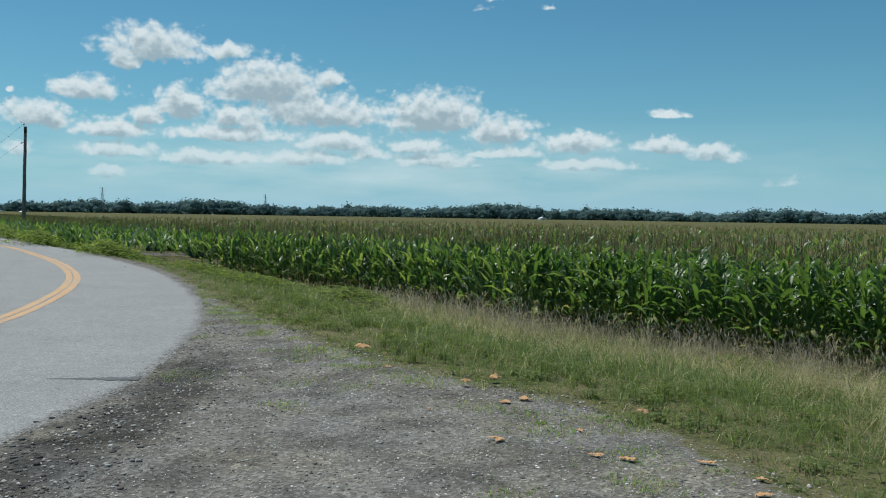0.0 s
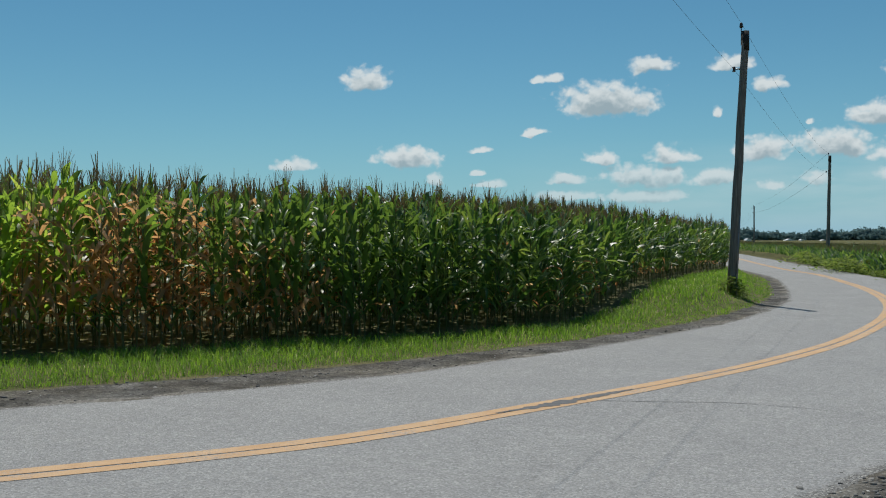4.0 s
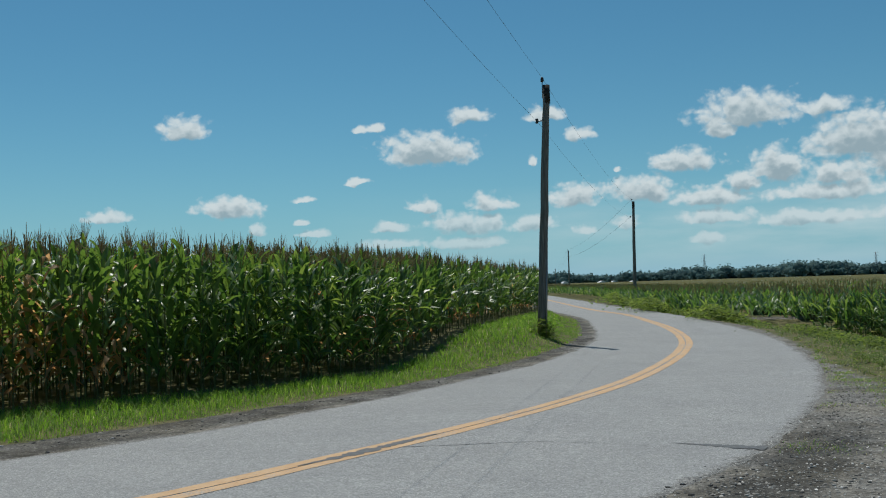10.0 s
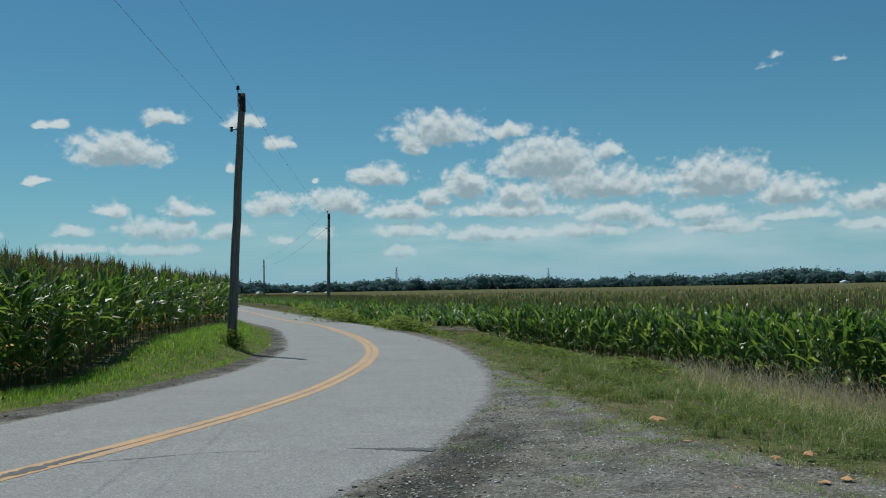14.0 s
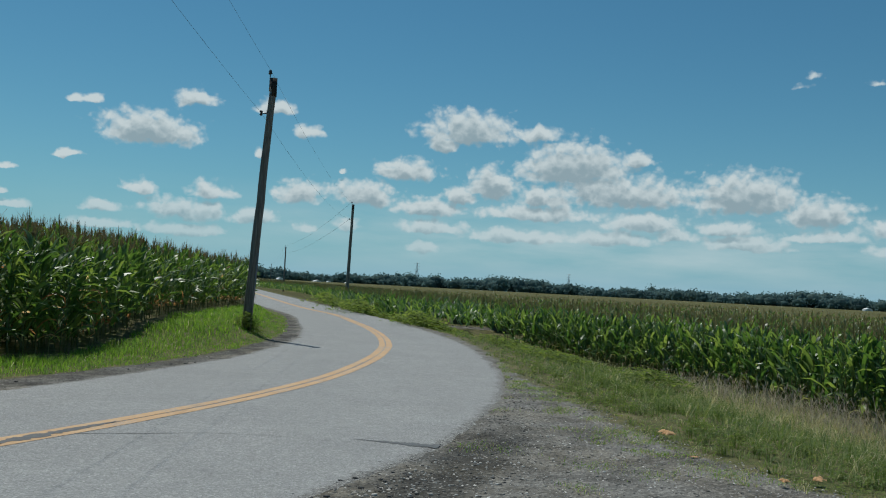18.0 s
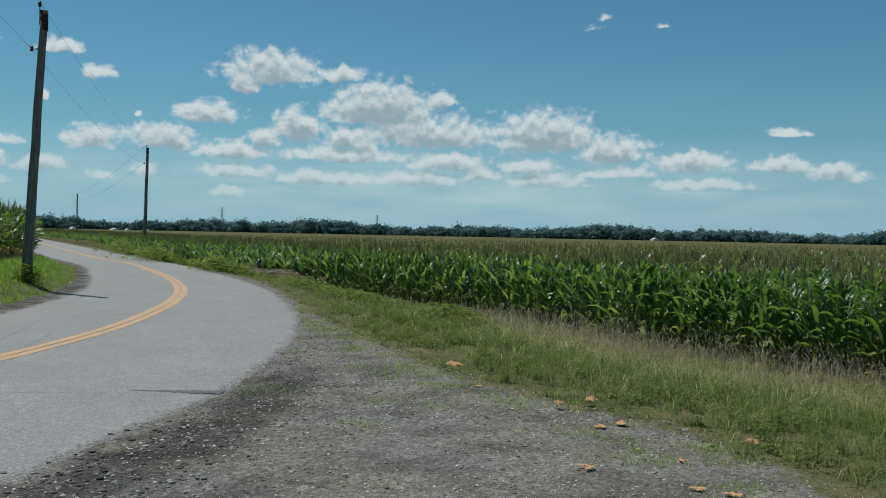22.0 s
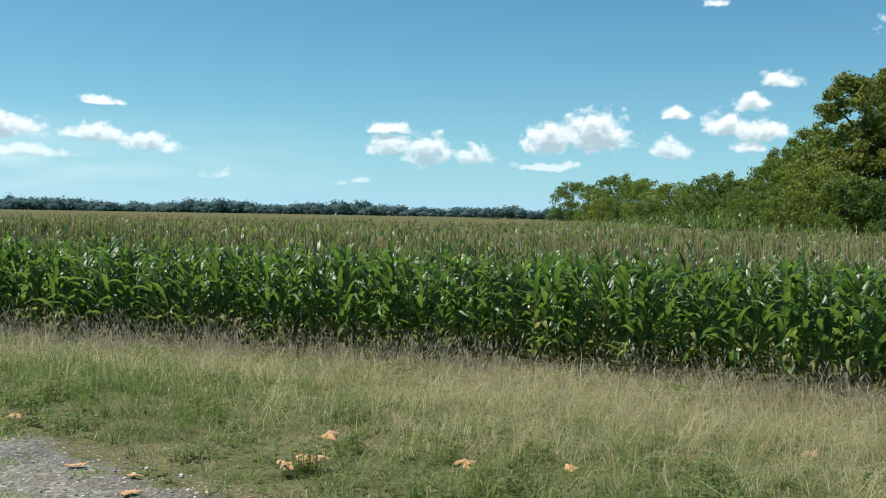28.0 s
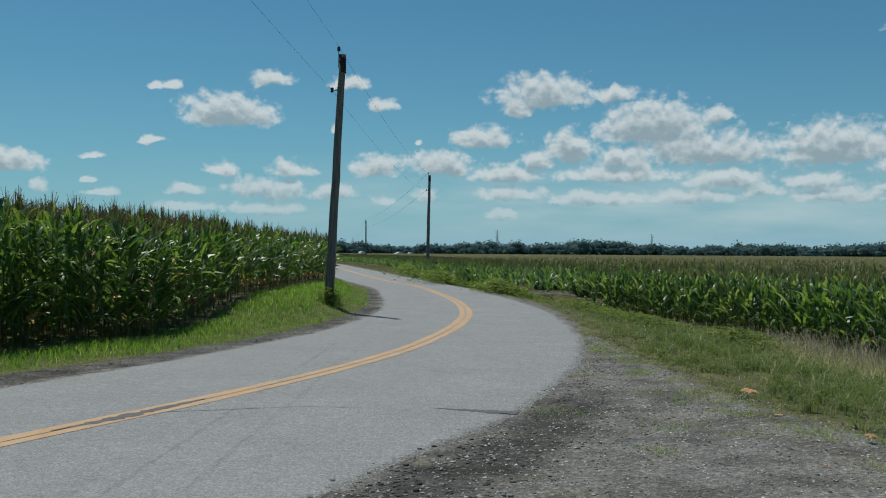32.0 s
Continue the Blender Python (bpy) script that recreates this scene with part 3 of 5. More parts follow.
LEFT = [(-62, -27), (-41.5, -15.8), (-26.5, -6.5), (-18, -0.5), (-14.4, 2.0), (-11.9, 3.5), (-10.1, 4.9), (-8.7, 6.4), (-7.5, 8.2), (-6.4, 10.2), (-5.6, 12.6),
        (-5.0, 14.6), (-4.5, 17), (-4.0, 20), (-3.8, 23.5), (-3.85, 27), (-4.2, 30.5), (-5.2, 37), (-6.8, 45), (-11.2, 60), (-19.3, 92), (-29.5, 132), (-47.8, 200), (-101, 400)]
GRAVEL = [(16, -40), (9, -20), (5.5, -6), (4.4, 1), (3.9, 4.5), (3.9, 5.6), (4.2, 6.6), (3.9, 7.6), (3.2, 9.2), (2.7, 10.6), (2.35, 13), (2.05, 15.7), (1.7, 18.4), (1.6, 22), (1.1, 29.7), (-0.2, 37.3), (-5.6, 60), (-13.6, 92), (-94, 400)]
CORN_R = [(60, -48), (32, -20), (20, -6), (14.8, 0.3), (13.4, 2.4), (12.8, 6), (11.8, 9.5), (10.4, 12.9), (9.2, 16), (8.3, 20), (7.4, 26), (5.4, 32), (2.6, 38), (-1.6, 48), (-4.5, 60), (-11, 92), (-20, 132), (-40, 200), (-92, 400)]
CORN_L = [(-64, -17.5), (-40, -5.6), (-27, 1.4), (-20.6, 4.2), (-17.3, 5.7), (-14.4, 7.3), (-12.4, 8.9), (-10.4, 10.9), (-8.9, 13.1), (-7.8, 15.1), (-7.0, 16.9), (-6.8, 18.4), (-6.9, 21), (-7.4, 27.5), (-7.8, 35), (-8.1, 42), (-8.9, 47), (-10.3, 52), (-12.7, 60), (-15.4, 70), (-21, 92), (-31.5, 132), (-50, 200), (-103, 400)]
C_CENTRE, C_RIGHT, C_LEFT, C_GRAVEL = (spline(c, 700) for c in (CENTRE, RIGHT, LEFT, GRAVEL))
C_CORN_R, C_CORN_L = spline(CORN_R, 500), spline(CORN_L, 500)


def smoothstep(a, b, x):
    s = np.clip((x - a) / (b - a), 0, 1)
    return s * s * (3 - 2 * s)


def bumps(x, y, f, seed=0.0):
    return (np.sin(x * f + seed) * np.cos(y * f * 1.13 - seed) + np.sin((x + y) * f * 0.61 + 2 * seed) + np.cos((x - 0.7 * y) * f * 1.7 + seed)) / 3


def ground_z(P):
    """Height of the ground: flat by the road, falling to the field, rising at the wood."""
    P = np.asarray(P, float)
    dg = near_line(P, C_GRAVEL[::4])[0]
    dc = near_line(P, C_CORN_R[::4])[0]
    dl = near_line(P, C_LEFT[::4])[0]
    x, y = P[:, 0], P[:, 1]
    fall = np.where(dg > 0, smoothstep(0, 1, np.clip(dg / np.maximum(dg - np.minimum(dc, 0), 0.3), 0, 1)), 0)
    fall = np.where(dc > 0, 1.0, fall)
    z = -0.75 * fall
    near = np.hypot(x, y) < 60
    z += np.where(dg > 0.3, 0.03 * bumps(x, y, 1.9) * near, 0)
    z += np.where((dg <= 0.3) & (dl > 0), 0.008 * bumps(x, y, 2.6, 1.0) * smoothstep(0.1, 0.9, np.abs(near_line(P, C_RIGHT[::4])[0])), 0)
    z += np.where((dg <= 0.3) & (dl > 0), 0.012 * smoothstep(0.0, 0.3, near_line(P, C_RIGHT[::4])[0]), 0)
    z += np.where(dl < 0, smoothstep(0.9, 2.6, -dl) * 0.03 + 0.02 * bumps(x, y, 2.0, 2.0) * near * smoothstep(0.8, 2, -dl), 0)
    z += np.where(dl < 0, 0.42 * smoothstep(0.5, 2.0, -dl) * smoothstep(18, 27, y) * smoothstep(70, 40, y), 0)
    wood = smoothstep(56, 74, x) * smoothstep(48, 26, y) * smoothstep(-60, -20, y) * smoothstep(190, 130, x)
    return z + wood * 1.5


# ---------------------------------------------------------------- ground, road


def graded(lo, hi, fine_lo, fine_hi, step):
    mid = list(np.arange(fine_lo, fine_hi, step))
    out, s, x = [], step, fine_lo
    while x > lo:
        s *= 1.16
        x -= s
        out.append(x)
    up, s, x = [], step, mid[-1]
    while x < hi:
        s *= 1.16
        x += s
        up.append(x)
    return np.array(out[::-1] + mid + up)


def build_ground():
    xs, ys = graded(-3500, 3500, -16, 16, 0.3), graded(-3500, 3500, -4, 34, 0.3)
    X, Y = np.meshgrid(xs, ys, indexing="ij")
    P = np.stack([X.ravel(), Y.ravel()], 1)
    Z = ground_z(P)
    dl, dr, dg = near_line(P, C_LEFT[::2])[0], near_line(P, C_RIGHT[::2])[0], near_line(P, C_GRAVEL[::2])[0]
    road = (dl > 0.6) & (dr < -0.6)
    Z = np.where(road, Z - 0.02, Z)
    nx, ny = len(xs), len(ys)
    i = np.arange(nx * ny).reshape(nx, ny)
    F = np.stack([i[:-1, :-1], i[1:, :-1], i[1:, 1:], i[:-1, 1:]], -1).reshape(-1, 4)
    me = mesh_from("ground", np.column_stack([P, Z]), F, [M_GROUND], smooth=True)
    g = np.clip(0.5 - dg * 0.9, 0, 1) * (dl > 0)
    wid = np.interp(P[:, 1], [0, 8, 17, 30, 60], [1.35, 1.15, 0.65, 0.5, 0.3])
    g = np.where(dl <= 0, np.clip(0.5 + (dl + wid) * 1.4, 0, 1), g)
    a = me.attributes.new("gravel", "FLOAT", "POINT")
    a.data.foreach_set("value", g.astype(np.float32))
    crumb = np.clip(0.9 - np.abs(dr - 0.55) * 0.9, 0, 1) * smoothstep(14, 10, P[:, 1]) * (dr > -0.5) * (dl > 0)
    crumb = np.where(dl <= 0, 0.62, crumb)
    cr = me.attributes.new("crumb", "FLOAT", "POINT")
    cr.data.foreach_set("value", crumb.astype(np.float32))
    fld = ((near_line(P, C_CORN_R[::4])[0] > 8) | (near_line(P, C_CORN_L[::4])[0] < -12)).astype(np.float32)
    b = me.attributes.new("field", "FLOAT", "POINT")
    b.data.foreach_set("value", fld)
    tagged(new("ground", me), "gravel lay-by, mown verge and crop fields", "ground", kind="structure")


def ribbon(A, B, z, thick=0.0):
    """Quads between two polylines of equal length, with an outer skirt of the given depth."""
    n = len(A)
    V = [np.column_stack([A, np.full(n, z)]), np.column_stack([B, np.full(n, z)])]
    F = [(i, n + i, n + i + 1, i + 1) for i in range(n - 1)]
    if thick:
        V += [np.column_stack([A, np.full(n, z - thick)]), np.column_stack([B, np.full(n, z - thick)])]
        F += [(2 * n + i, i, i + 1, 2 * n + i + 1) for i in range(n - 1)] + [(n + i, 3 * n + i, 3 * n + i + 1, n + i + 1) for i in range(n - 1)]
    return np.vstack(V), F


def offset(C, d):
    T = np.gradient(C, axis=0)
    T /= np.linalg.norm(T, axis=1)[:, None]
    d = np.broadcast_to(d, len(C))
    return C + np.column_stack([T[:, 1], -T[:, 0]]) * d[:, None]


def build_road():
    rng = np.random.default_rng(3)
    jag = lambda n, a: np.convolve(rng.normal(0, a, n + 4), np.ones(5) / 5, "valid")
    n = 2800
    A, B = offset(spline(LEFT, n), jag(n, 0.05)), offset(spline(RIGHT, n), jag(n, 0.05) + np.interp(np.arange(n), np.arange(0, n + 8, 8), rng.normal(0, 0.025, n // 8 + 1)))
    rows = [A, offset(spline(LEFT, n), 0.3), offset(spline(RIGHT, n), -0.42), B]
    V = np.vstack([np.column_stack([r, np.full(n, z)]) for r, z in zip(rows, (0.002, 0.008, 0.008, 0.002))])
    i = np.arange(n - 1)
    F = np.vstack([np.column_stack([c * n + i, (c + 1) * n + i, (c + 1) * n + i + 1, c * n + i + 1]) for c in range(3)])
    me = mesh_from("road", V, F, [M_ROAD])
    me.attributes.new("edge", "FLOAT", "POINT").data.foreach_set("value", np.repeat([1.0, 0.0, 0.0, 1.0], n).astype(np.float32))
    tagged(new("road", me), "grey chip-sealed two-lane country road bending away", "road", kind="structure")
    C = spline(CENTRE, 1100)
    C = C[(C[:, 0] > -45) & (C[:, 1] < 130)]
    for side in (-1, 1):
        V, F = ribbon(offset(C, side * 0.094 - 0.080 + jag(len(C), 0.012)), offset(C, side * 0.094 + 0.080 + jag(len(C), 0.012)), 0.0118)
        tagged(new("road_marking", mesh_from("road_marking", V, F, [M_LINE])), "worn yellow-orange centre line on the road", "road marking", kind="structure")


build_ground()
build_road()

# ---------------------------------------------------------------- corn
# One leaf, stalk and tassel are written as arrays, so that a plant can be a thing of parts nearby and joined stuff farther in.


def leaf_arrays(rng, z0, length, width, rise, turn, stations, flat=False, droop=1.0):
    """An arching corn leaf from the stalk's axis; returns vertices and triangles."""
    s = np.linspace(0, 1, stations)
    ang = rise - droop * (s ** 1.6) * rng.uniform(1.2, 2.3)
    ds = length / (stations - 1)
    r = np.concatenate([[0.01], 0.01 + np.cumsum(np.cos(ang[:-1]) * ds)])
    h = np.concatenate([[z0], z0 + np.cumsum(np.sin(ang[:-1]) * ds)])
    w = width * np.sin(np.pi * np.clip(0.12 + 0.88 * s, 0, 1)) ** 0.7 * (1 - 0.25 * s)
    w[-1] = 0.004
    twist = rng.uniform(-0.9, 0.9) * s
    cx, sx = math.cos(turn), math.sin(turn)
    bend = rng.uniform(-0.25, 0.25) * s ** 2 * length
    mid = np.column_stack([r * cx - bend * sx, r * sx + bend * cx, h])
    side = np.column_stack([-sx * np.cos(twist), cx * np.cos(twist), np.sin(twist)])
    wav = rng.uniform(0, 6) + s * 9
    n = stations
    if flat:
        V = np.vstack([mid + side * w[:, None] * 0.5, mid - side * w[:, None] * 0.5])
        i = np.arange(n - 1)
        F = np.vstack([np.column_stack([i, n + i, i + 1]), np.column_stack([n + i, n + i + 1, i + 1])])
    else:
        up = np.array([0, 0, 1.0]) * (0.22 * w)[:, None]
        wave = np.column_stack([0 * s, 0 * s, np.sin(wav) * 0.012])
        V = np.vstack([mid + side * w[:, None] * 0.5 + up + wave, mid, mid - side * w[:, None] * 0.5 + up - wave])
        i = np.arange(n - 1)
        F = np.vstack([np.column_stack([i, n + i, i + 1]), np.column_stack([n + i, n + i + 1, i + 1]),
                       np.column_stack([n + i, 2 * n + i, n + i + 1]), np.column_stack([2 * n + i, 2 * n + i + 1, n + i + 1])])
    return V, F


def rod_arrays(p0, p1, r0, r1, sides=3):
    p0, p1 = np.array(p0, float), np.array(p1, float)
    d = (p1 - p0) / np.linalg.norm(p1 - p0)
    a = np.cross(d, [0.3, 0.9, 0.1])
    a /= np.linalg.norm(a)
    b = np.cross(d, a)
    t = np.arange(sides) * 2 * np.pi / sides
    ring = np.cos(t)[:, None] * a + np.sin(t)[:, None] * b
    V = np.vstack([p0 + ring * r0, p1 + ring * r1])
    i, j = np.arange(sides), (np.arange(sides) + 1) % sides
    return V, np.vstack([np.column_stack([i, j, sides + i]), np.column_stack([j, sides + j, sides + i])])


def corn_parts(rng, height=2.7, lod=0, dry=0.2, reach=0.8, droopy=1.0, broad=1.0):
    """Pieces of one plant as (name, V, F, material index): 0 leaf, 1 dry leaf, 2 stalk, 3 tassel."""
    out = []
    top = height * 0.84
    lean = rng.normal(0, 0.02, 2)
    if lod < 2:
        V, F = rod_arrays((0, 0, -0.05), (lean[0] * top, lean[1] * top, top), 0.014, 0.006, 5 if lod == 0 else 3)
        out.append(("stalk", V, F, 2))
    n = {0: 16, 1: 10, 2: 5}[lod]
    plane = rng.uniform(0, math.pi)
    for k in range(n):
        f = (k + 0.6) / n
        if lod == 2:
            f = 0.35 + 0.65 * f
        z = 0.07 * height + f * 0.75 * height
        length = reach * rng.uniform(0.85, 1.15) * (0.38 + 0.67 * math.sin(math.pi * min(1.0, f * 0.88 + 0.14)))
        rise = radians(rng.uniform(40, 60) + 16 * f + (14 * f * f if height > 2.2 else 0))
        is_dry = f < 0.93 and rng.random() < np.clip(dry * 1.6 - (f - 0.25) * 1.3 if dry < 0.8 else 0.75, 0, 1)
        droop = droopy * rng.uniform(0.75, 1.2) * (1.0 if is_dry else 1.2 - 0.75 * f * f)
        if height > 2.2 and not is_dry:
            length *= 1.12 - 0.2 * f
        if is_dry:
            rise, droop, length = rise - radians(8), 1.9 + 0.5 * rng.random(), length * 0.85
        width = broad * rng.uniform(0.088, 0.13) * (0.85 if is_dry else 1.0) * (1.0 if lod == 0 else 1.15) * (1 if lod < 2 else 1.3)
        V, F = leaf_arrays(rng, z, length, width, rise, plane + k * math.pi + rng.normal(0, 0.45), {0: 6, 1: 4, 2: 3}[lod], lod > 0, droop)
        V[:, :2] += lean * np.minimum(V[:, 2:3], top)
        out.append(("leaf", V, F, 1 if is_dry else 0))
    base = np.array([lean[0] * top, lean[1] * top, top])
    Vs, Fs, m = [], [], 0
    for k in range({0: 12, 1: 6, 2: 3}[lod] if height > 2.2 else {0: 5, 1: 3, 2: 2}[lod]):
        tip = base + (np.array([0, 0, height * 0.14]) if k == 0 else np.array([rng.normal(0, 0.075), rng.normal(0, 0.075), height * rng.uniform(0.07, 0.13)]))
        V, F = rod_arrays(base - (0, 0, 0.02), tip, 0.0065 if lod == 0 else 0.008 + 0.004 * lod, 0.0025 if lod == 0 else 0.003 + 0.002 * lod, 3)
        Vs.append(V), Fs.append(F + m)
        m += len(V)
    out.append(("tassel", np.vstack(Vs), np.vstack(Fs), 3))
    return out


CORN_MATS = [M_LEAF, M_FADE, M_STALK, M_TASSEL_LOW]
TALL_MATS = [M_LEAF_D, M_DRY, M_STALK, M_TASSEL]


def joined(parts):
    V, F, MI, m = [], [], [], 0
    for _, v, f, k in parts:
        V.append(v), F.append(f + m), MI.append(np.full(len(f), k))
        m += len(v)
    return np.vstack(V), np.vstack(F), np.concatenate(MI)


def scatter(name, variants, places, mats, label, category, pick=None, seed=0):
    """Joins copies of array meshes at (x, y, z, turn, scale) into one stuff object."""
    rng = np.random.default_rng(seed)
    pick = rng.integers(0, len(variants), len(places)) if pick is None else pick
    Vs, Fs, Ms, m = [], [], [], 0
    for k, (V, F, MI) in enumerate(variants):
        pl = places[pick == k]
        if not len(pl):
            continue
        c, s, sc = np.cos(pl[:, 3])[:, None], np.sin(pl[:, 3])[:, None], pl[:, 4][:, None]
        X = (V[None, :, 0] * c - V[None, :, 1] * s) * sc + pl[:, 0:1]
        Y = (V[None, :, 0] * s + V[None, :, 1] * c) * sc + pl[:, 1:2]
        Z = V[None, :, 2] * sc + pl[:, 2:3]
        Vs.append(np.stack([X, Y, Z], -1).reshape(-1, 3))
        Fs.append((F[None] + (np.arange(len(pl)) * len(V))[:, None, None] + m).reshape(-1, 3))
        Ms.append(np.tile(MI, len(pl)))
        m += len(pl) * len(V)
    me = mesh_from(name, np.vstack(Vs), np.vstack(Fs), mats, np.concatenate(Ms), smooth=True)
    return tagged(new(name, me), label, category, kind="stuff")


H_LEFT, H_RIGHT = 2.88, 2.03
# variants by dryness: 0 green, 1 half dry, 2 dry
VAR = {}
for lod, count in ((0, 6), (1, 6), (2, 5)):
    for d, dry in ((0, 0.03), (1, 0.5), (2, 0.95)):
        VAR["L", lod, d] = [corn_parts(np.random.default_rng(100 * lod + 10 * d + k), 2.95, lod, dry, 0.98, 1.0, 1.08) for k in range(count)]
        VAR["R", lod, d] = [corn_parts(np.random.default_rng(900 + 100 * lod + 10 * d + k), H_RIGHT, lod, dry * 0.6, 0.68, 0.92, 0.82) for k in range(count)]


def rows_along(C, side, first, last, spacing, step, lo, hi, rng):
    """Plants in rows beside a field's edge: x, y and the row's number, for the stretch lo..hi along it."""
    out = []
    for r in range(first, last):
        Q = offset(C, side * (0.25 + r * spacing))
        L = np.concatenate([[0], np.cumsum(np.linalg.norm(np.diff(Q, axis=0), axis=1))])
        frac = np.linspace(0, 1, len(Q))
        u = np.arange(np.interp(lo, frac, L), np.interp(hi, frac, L), step)
        u = u + rng.normal(0, step * 0.22, len(u))
        out.append(np.column_stack([np.interp(u, L, Q[:, 0]), np.interp(u, L, Q[:, 1]), np.full(len(u), r)]))
    P = np.vstack(out)
    P[:, :2] += rng.normal(0, 0.05, (len(P), 2))
    return P


def azimuth(P):
    return np.degrees(np.arctan2(-P[:, 0], P[:, 1]))


def in_wood(P):
    """Beyond the line of brush that closes the lower field."""
    edge = np.interp(-azimuth(P), [57, 58, 62, 65, 68, 70, 72, 75, 80, 90, 120], [9e3, 205, 162, 120, 86, 78, 70, 65, 61, 59, 60])
    return np.hypot(P[:, 0], P[:, 1]) > edge


def dryness_left(P, rng):
    """0 green, 1 dry below, 2 withered: two scorched patches in the front of the tall corn."""
    az = azimuth(P) + rng.normal(0, 1.2, len(P))
    u = rng.random(len(P))
    d = np.where(u < 0.05, 1, 0)
    d = np.where((az > 36) & (az < 78), np.where(u < 0.05, 2, np.where(u < 0.42, 1, 0)), d)
    d = np.where((az > 59) & (az < 71), np.where(u < 0.14, 2, np.where(u < 0.72, 1, 0)), d)
    return np.where((az > 40.5) & (az < 51.5), np.where(u < 0.50, 2, np.where(u < 0.90, 1, 0)), d)


def build_corn():
    rng = np.random.default_rng(21)
    group = []
    # ---- left field
    P = rows_along(C_CORN_L, -1, 0, 10, 0.76, 0.19, 0.0, 1.0, rng)
    Q = rng.uniform((-75, -25), (-8, 90), (16000, 2))
    dq = -near_line(Q, C_CORN_L[::3])[0]
    Q = Q[(dq > 6.8) & (dq < 22)]
    P = np.vstack([P, np.column_stack([Q, np.full(len(Q), 20)])])
    P = P[(P[:, 0] > -75) & (P[:, 1] < 330)]
    dist = np.hypot(P[:, 0], P[:, 1])
    keep = (dist < 34) | (rng.random(len(P)) < np.clip(34 / dist, 0, 1) * np.where(P[:, 2] > 3, 0.5, 1))
    keep &= ~((P[:, 2] > 7) & (rng.random(len(P)) < 0.5))
    P, dist = P[keep], dist[keep]
    dry = dryness_left(P, rng)
    lod = np.where((dist < 22) & (P[:, 2] < 2), 0, np.where((dist < 60) & (P[:, 2] < 7), 1, 2))
    sc = rng.normal(1.0, 0.045, len(P)) * np.interp(azimuth(P), [16, 20, 31, 54, 63, 73], [2.1, 2.4, 2.65, H_LEFT, 3.05, 3.3]) / 2.95
    pl = np.column_stack([P[:, :2], ground_z(P[:, :2]), rng.uniform(0, 6.28, len(P)), sc])
    hero_l = (lod == 0) & (P[:, 2] < 1) & (azimuth(P) > 30) & (azimuth(P) < 72) & (dist < 19)
    idx = np.flatnonzero(hero_l)[:: max(1, int(hero_l.sum() / 75))]
    hero = [(pl[i], dry[i]) for i in idx]
    rest = np.ones(len(P), bool)
    rest[idx] = False
    # plants left of about 47 degrees get the leaf with backlight in its colour
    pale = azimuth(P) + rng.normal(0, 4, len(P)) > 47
    for d, word in ((0, "green"), (1, "yellowing"), (2, "dry brown")):
        for l in (0, 1, 2):
            m = rest & (dry == d) & (lod == l)
            for m, mats in ((m & ~pale, [M_LEAF_D, M_DRY, M_STALK, M_TASSEL]), (m & pale, [M_LEAF_BACKLIT, M_DRY, M_STALK, M_TASSEL])):
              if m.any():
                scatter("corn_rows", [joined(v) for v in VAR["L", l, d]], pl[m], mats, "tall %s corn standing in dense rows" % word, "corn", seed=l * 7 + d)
    # ---- right field, lower than the road and seen over its tassels
    P = rows_along(C_CORN_R, 1, 0, 11, 0.76, 0.175, 0.0, 1.0, rng)
    P = P[(P[:, 0] < 30) & (P[:, 1] < 250)]
    dist = np.hypot(P[:, 0], P[:, 1])
    P = P[(dist < 40) | (rng.random(len(P)) < 0.45)]
    Q = rng.uniform((-40, -30), (75, 130), (26000, 2))
    far = rng.uniform((-60, -20), (190, 330), (26000, 2))
    Q = np.vstack([Q, far[np.hypot(*far.T) > 100]])
    Q = Q[near_line(Q, C_CORN_R[::3])[0] > 8.6]
    qd = np.hypot(Q[:, 0], Q[:, 1])
    Q = Q[rng.random(len(Q)) < np.clip(40 / qd, 0.22, 1)]
    P = np.vstack([P, np.column_stack([Q, np.full(len(Q), 20)])])
    az = azimuth(P)
    wood = in_wood(P)
    P, az = P[~wood], az[~wood]
    dist = np.hypot(P[:, 0], P[:, 1])
    dry = np.where(rng.random(len(P)) < np.where(P[:, 2] > 8, 0.45, 0.06), 1, 0)
    lod = np.where((dist < 21) & (P[:, 2] < 2), 0, np.where((dist < 38) & (P[:, 2] < 6), 1, 2))
    sc = rng.normal(1.0, 0.045, len(P))
    pl = np.column_stack([P[:, :2], ground_z(P[:, :2]), rng.uniform(0, 6.28, len(P)), sc])
    hero_r = (lod == 0) & (P[:, 2] < 1) & (az < -15) & (az > -78) & (dist < 19)
    idx = np.flatnonzero(hero_r)[:: max(1, int(hero_r.sum() / 75))]
    hero += [(pl[i], dry[i] + 10) for i in idx]
    rest = np.ones(len(P), bool)
    rest[idx] = False
    young = (az < -79.5) & (dist < 45)
    for d, word in ((0, "green"), (1, "yellowing")):
        for l in (0, 1, 2):
            m = rest & (dry == d) & (lod == l) & ~young
            if m.any():
                scatter("corn_rows", [joined(v) for v in VAR["R", l, d]], pl[m], CORN_MATS, "shorter %s corn with pale tassels below the road" % word, "corn", seed=l * 7 + d + 50)
    m = young & rest
    scatter("young_corn", [joined(v) for v in VAR["R", 1, 0]], pl[m], [M_YOUNG, M_FADE, M_STALK, M_TASSEL_LOW], "younger pale green corn at the end of the field", "corn", seed=77)
    return hero


HERO = build_corn()


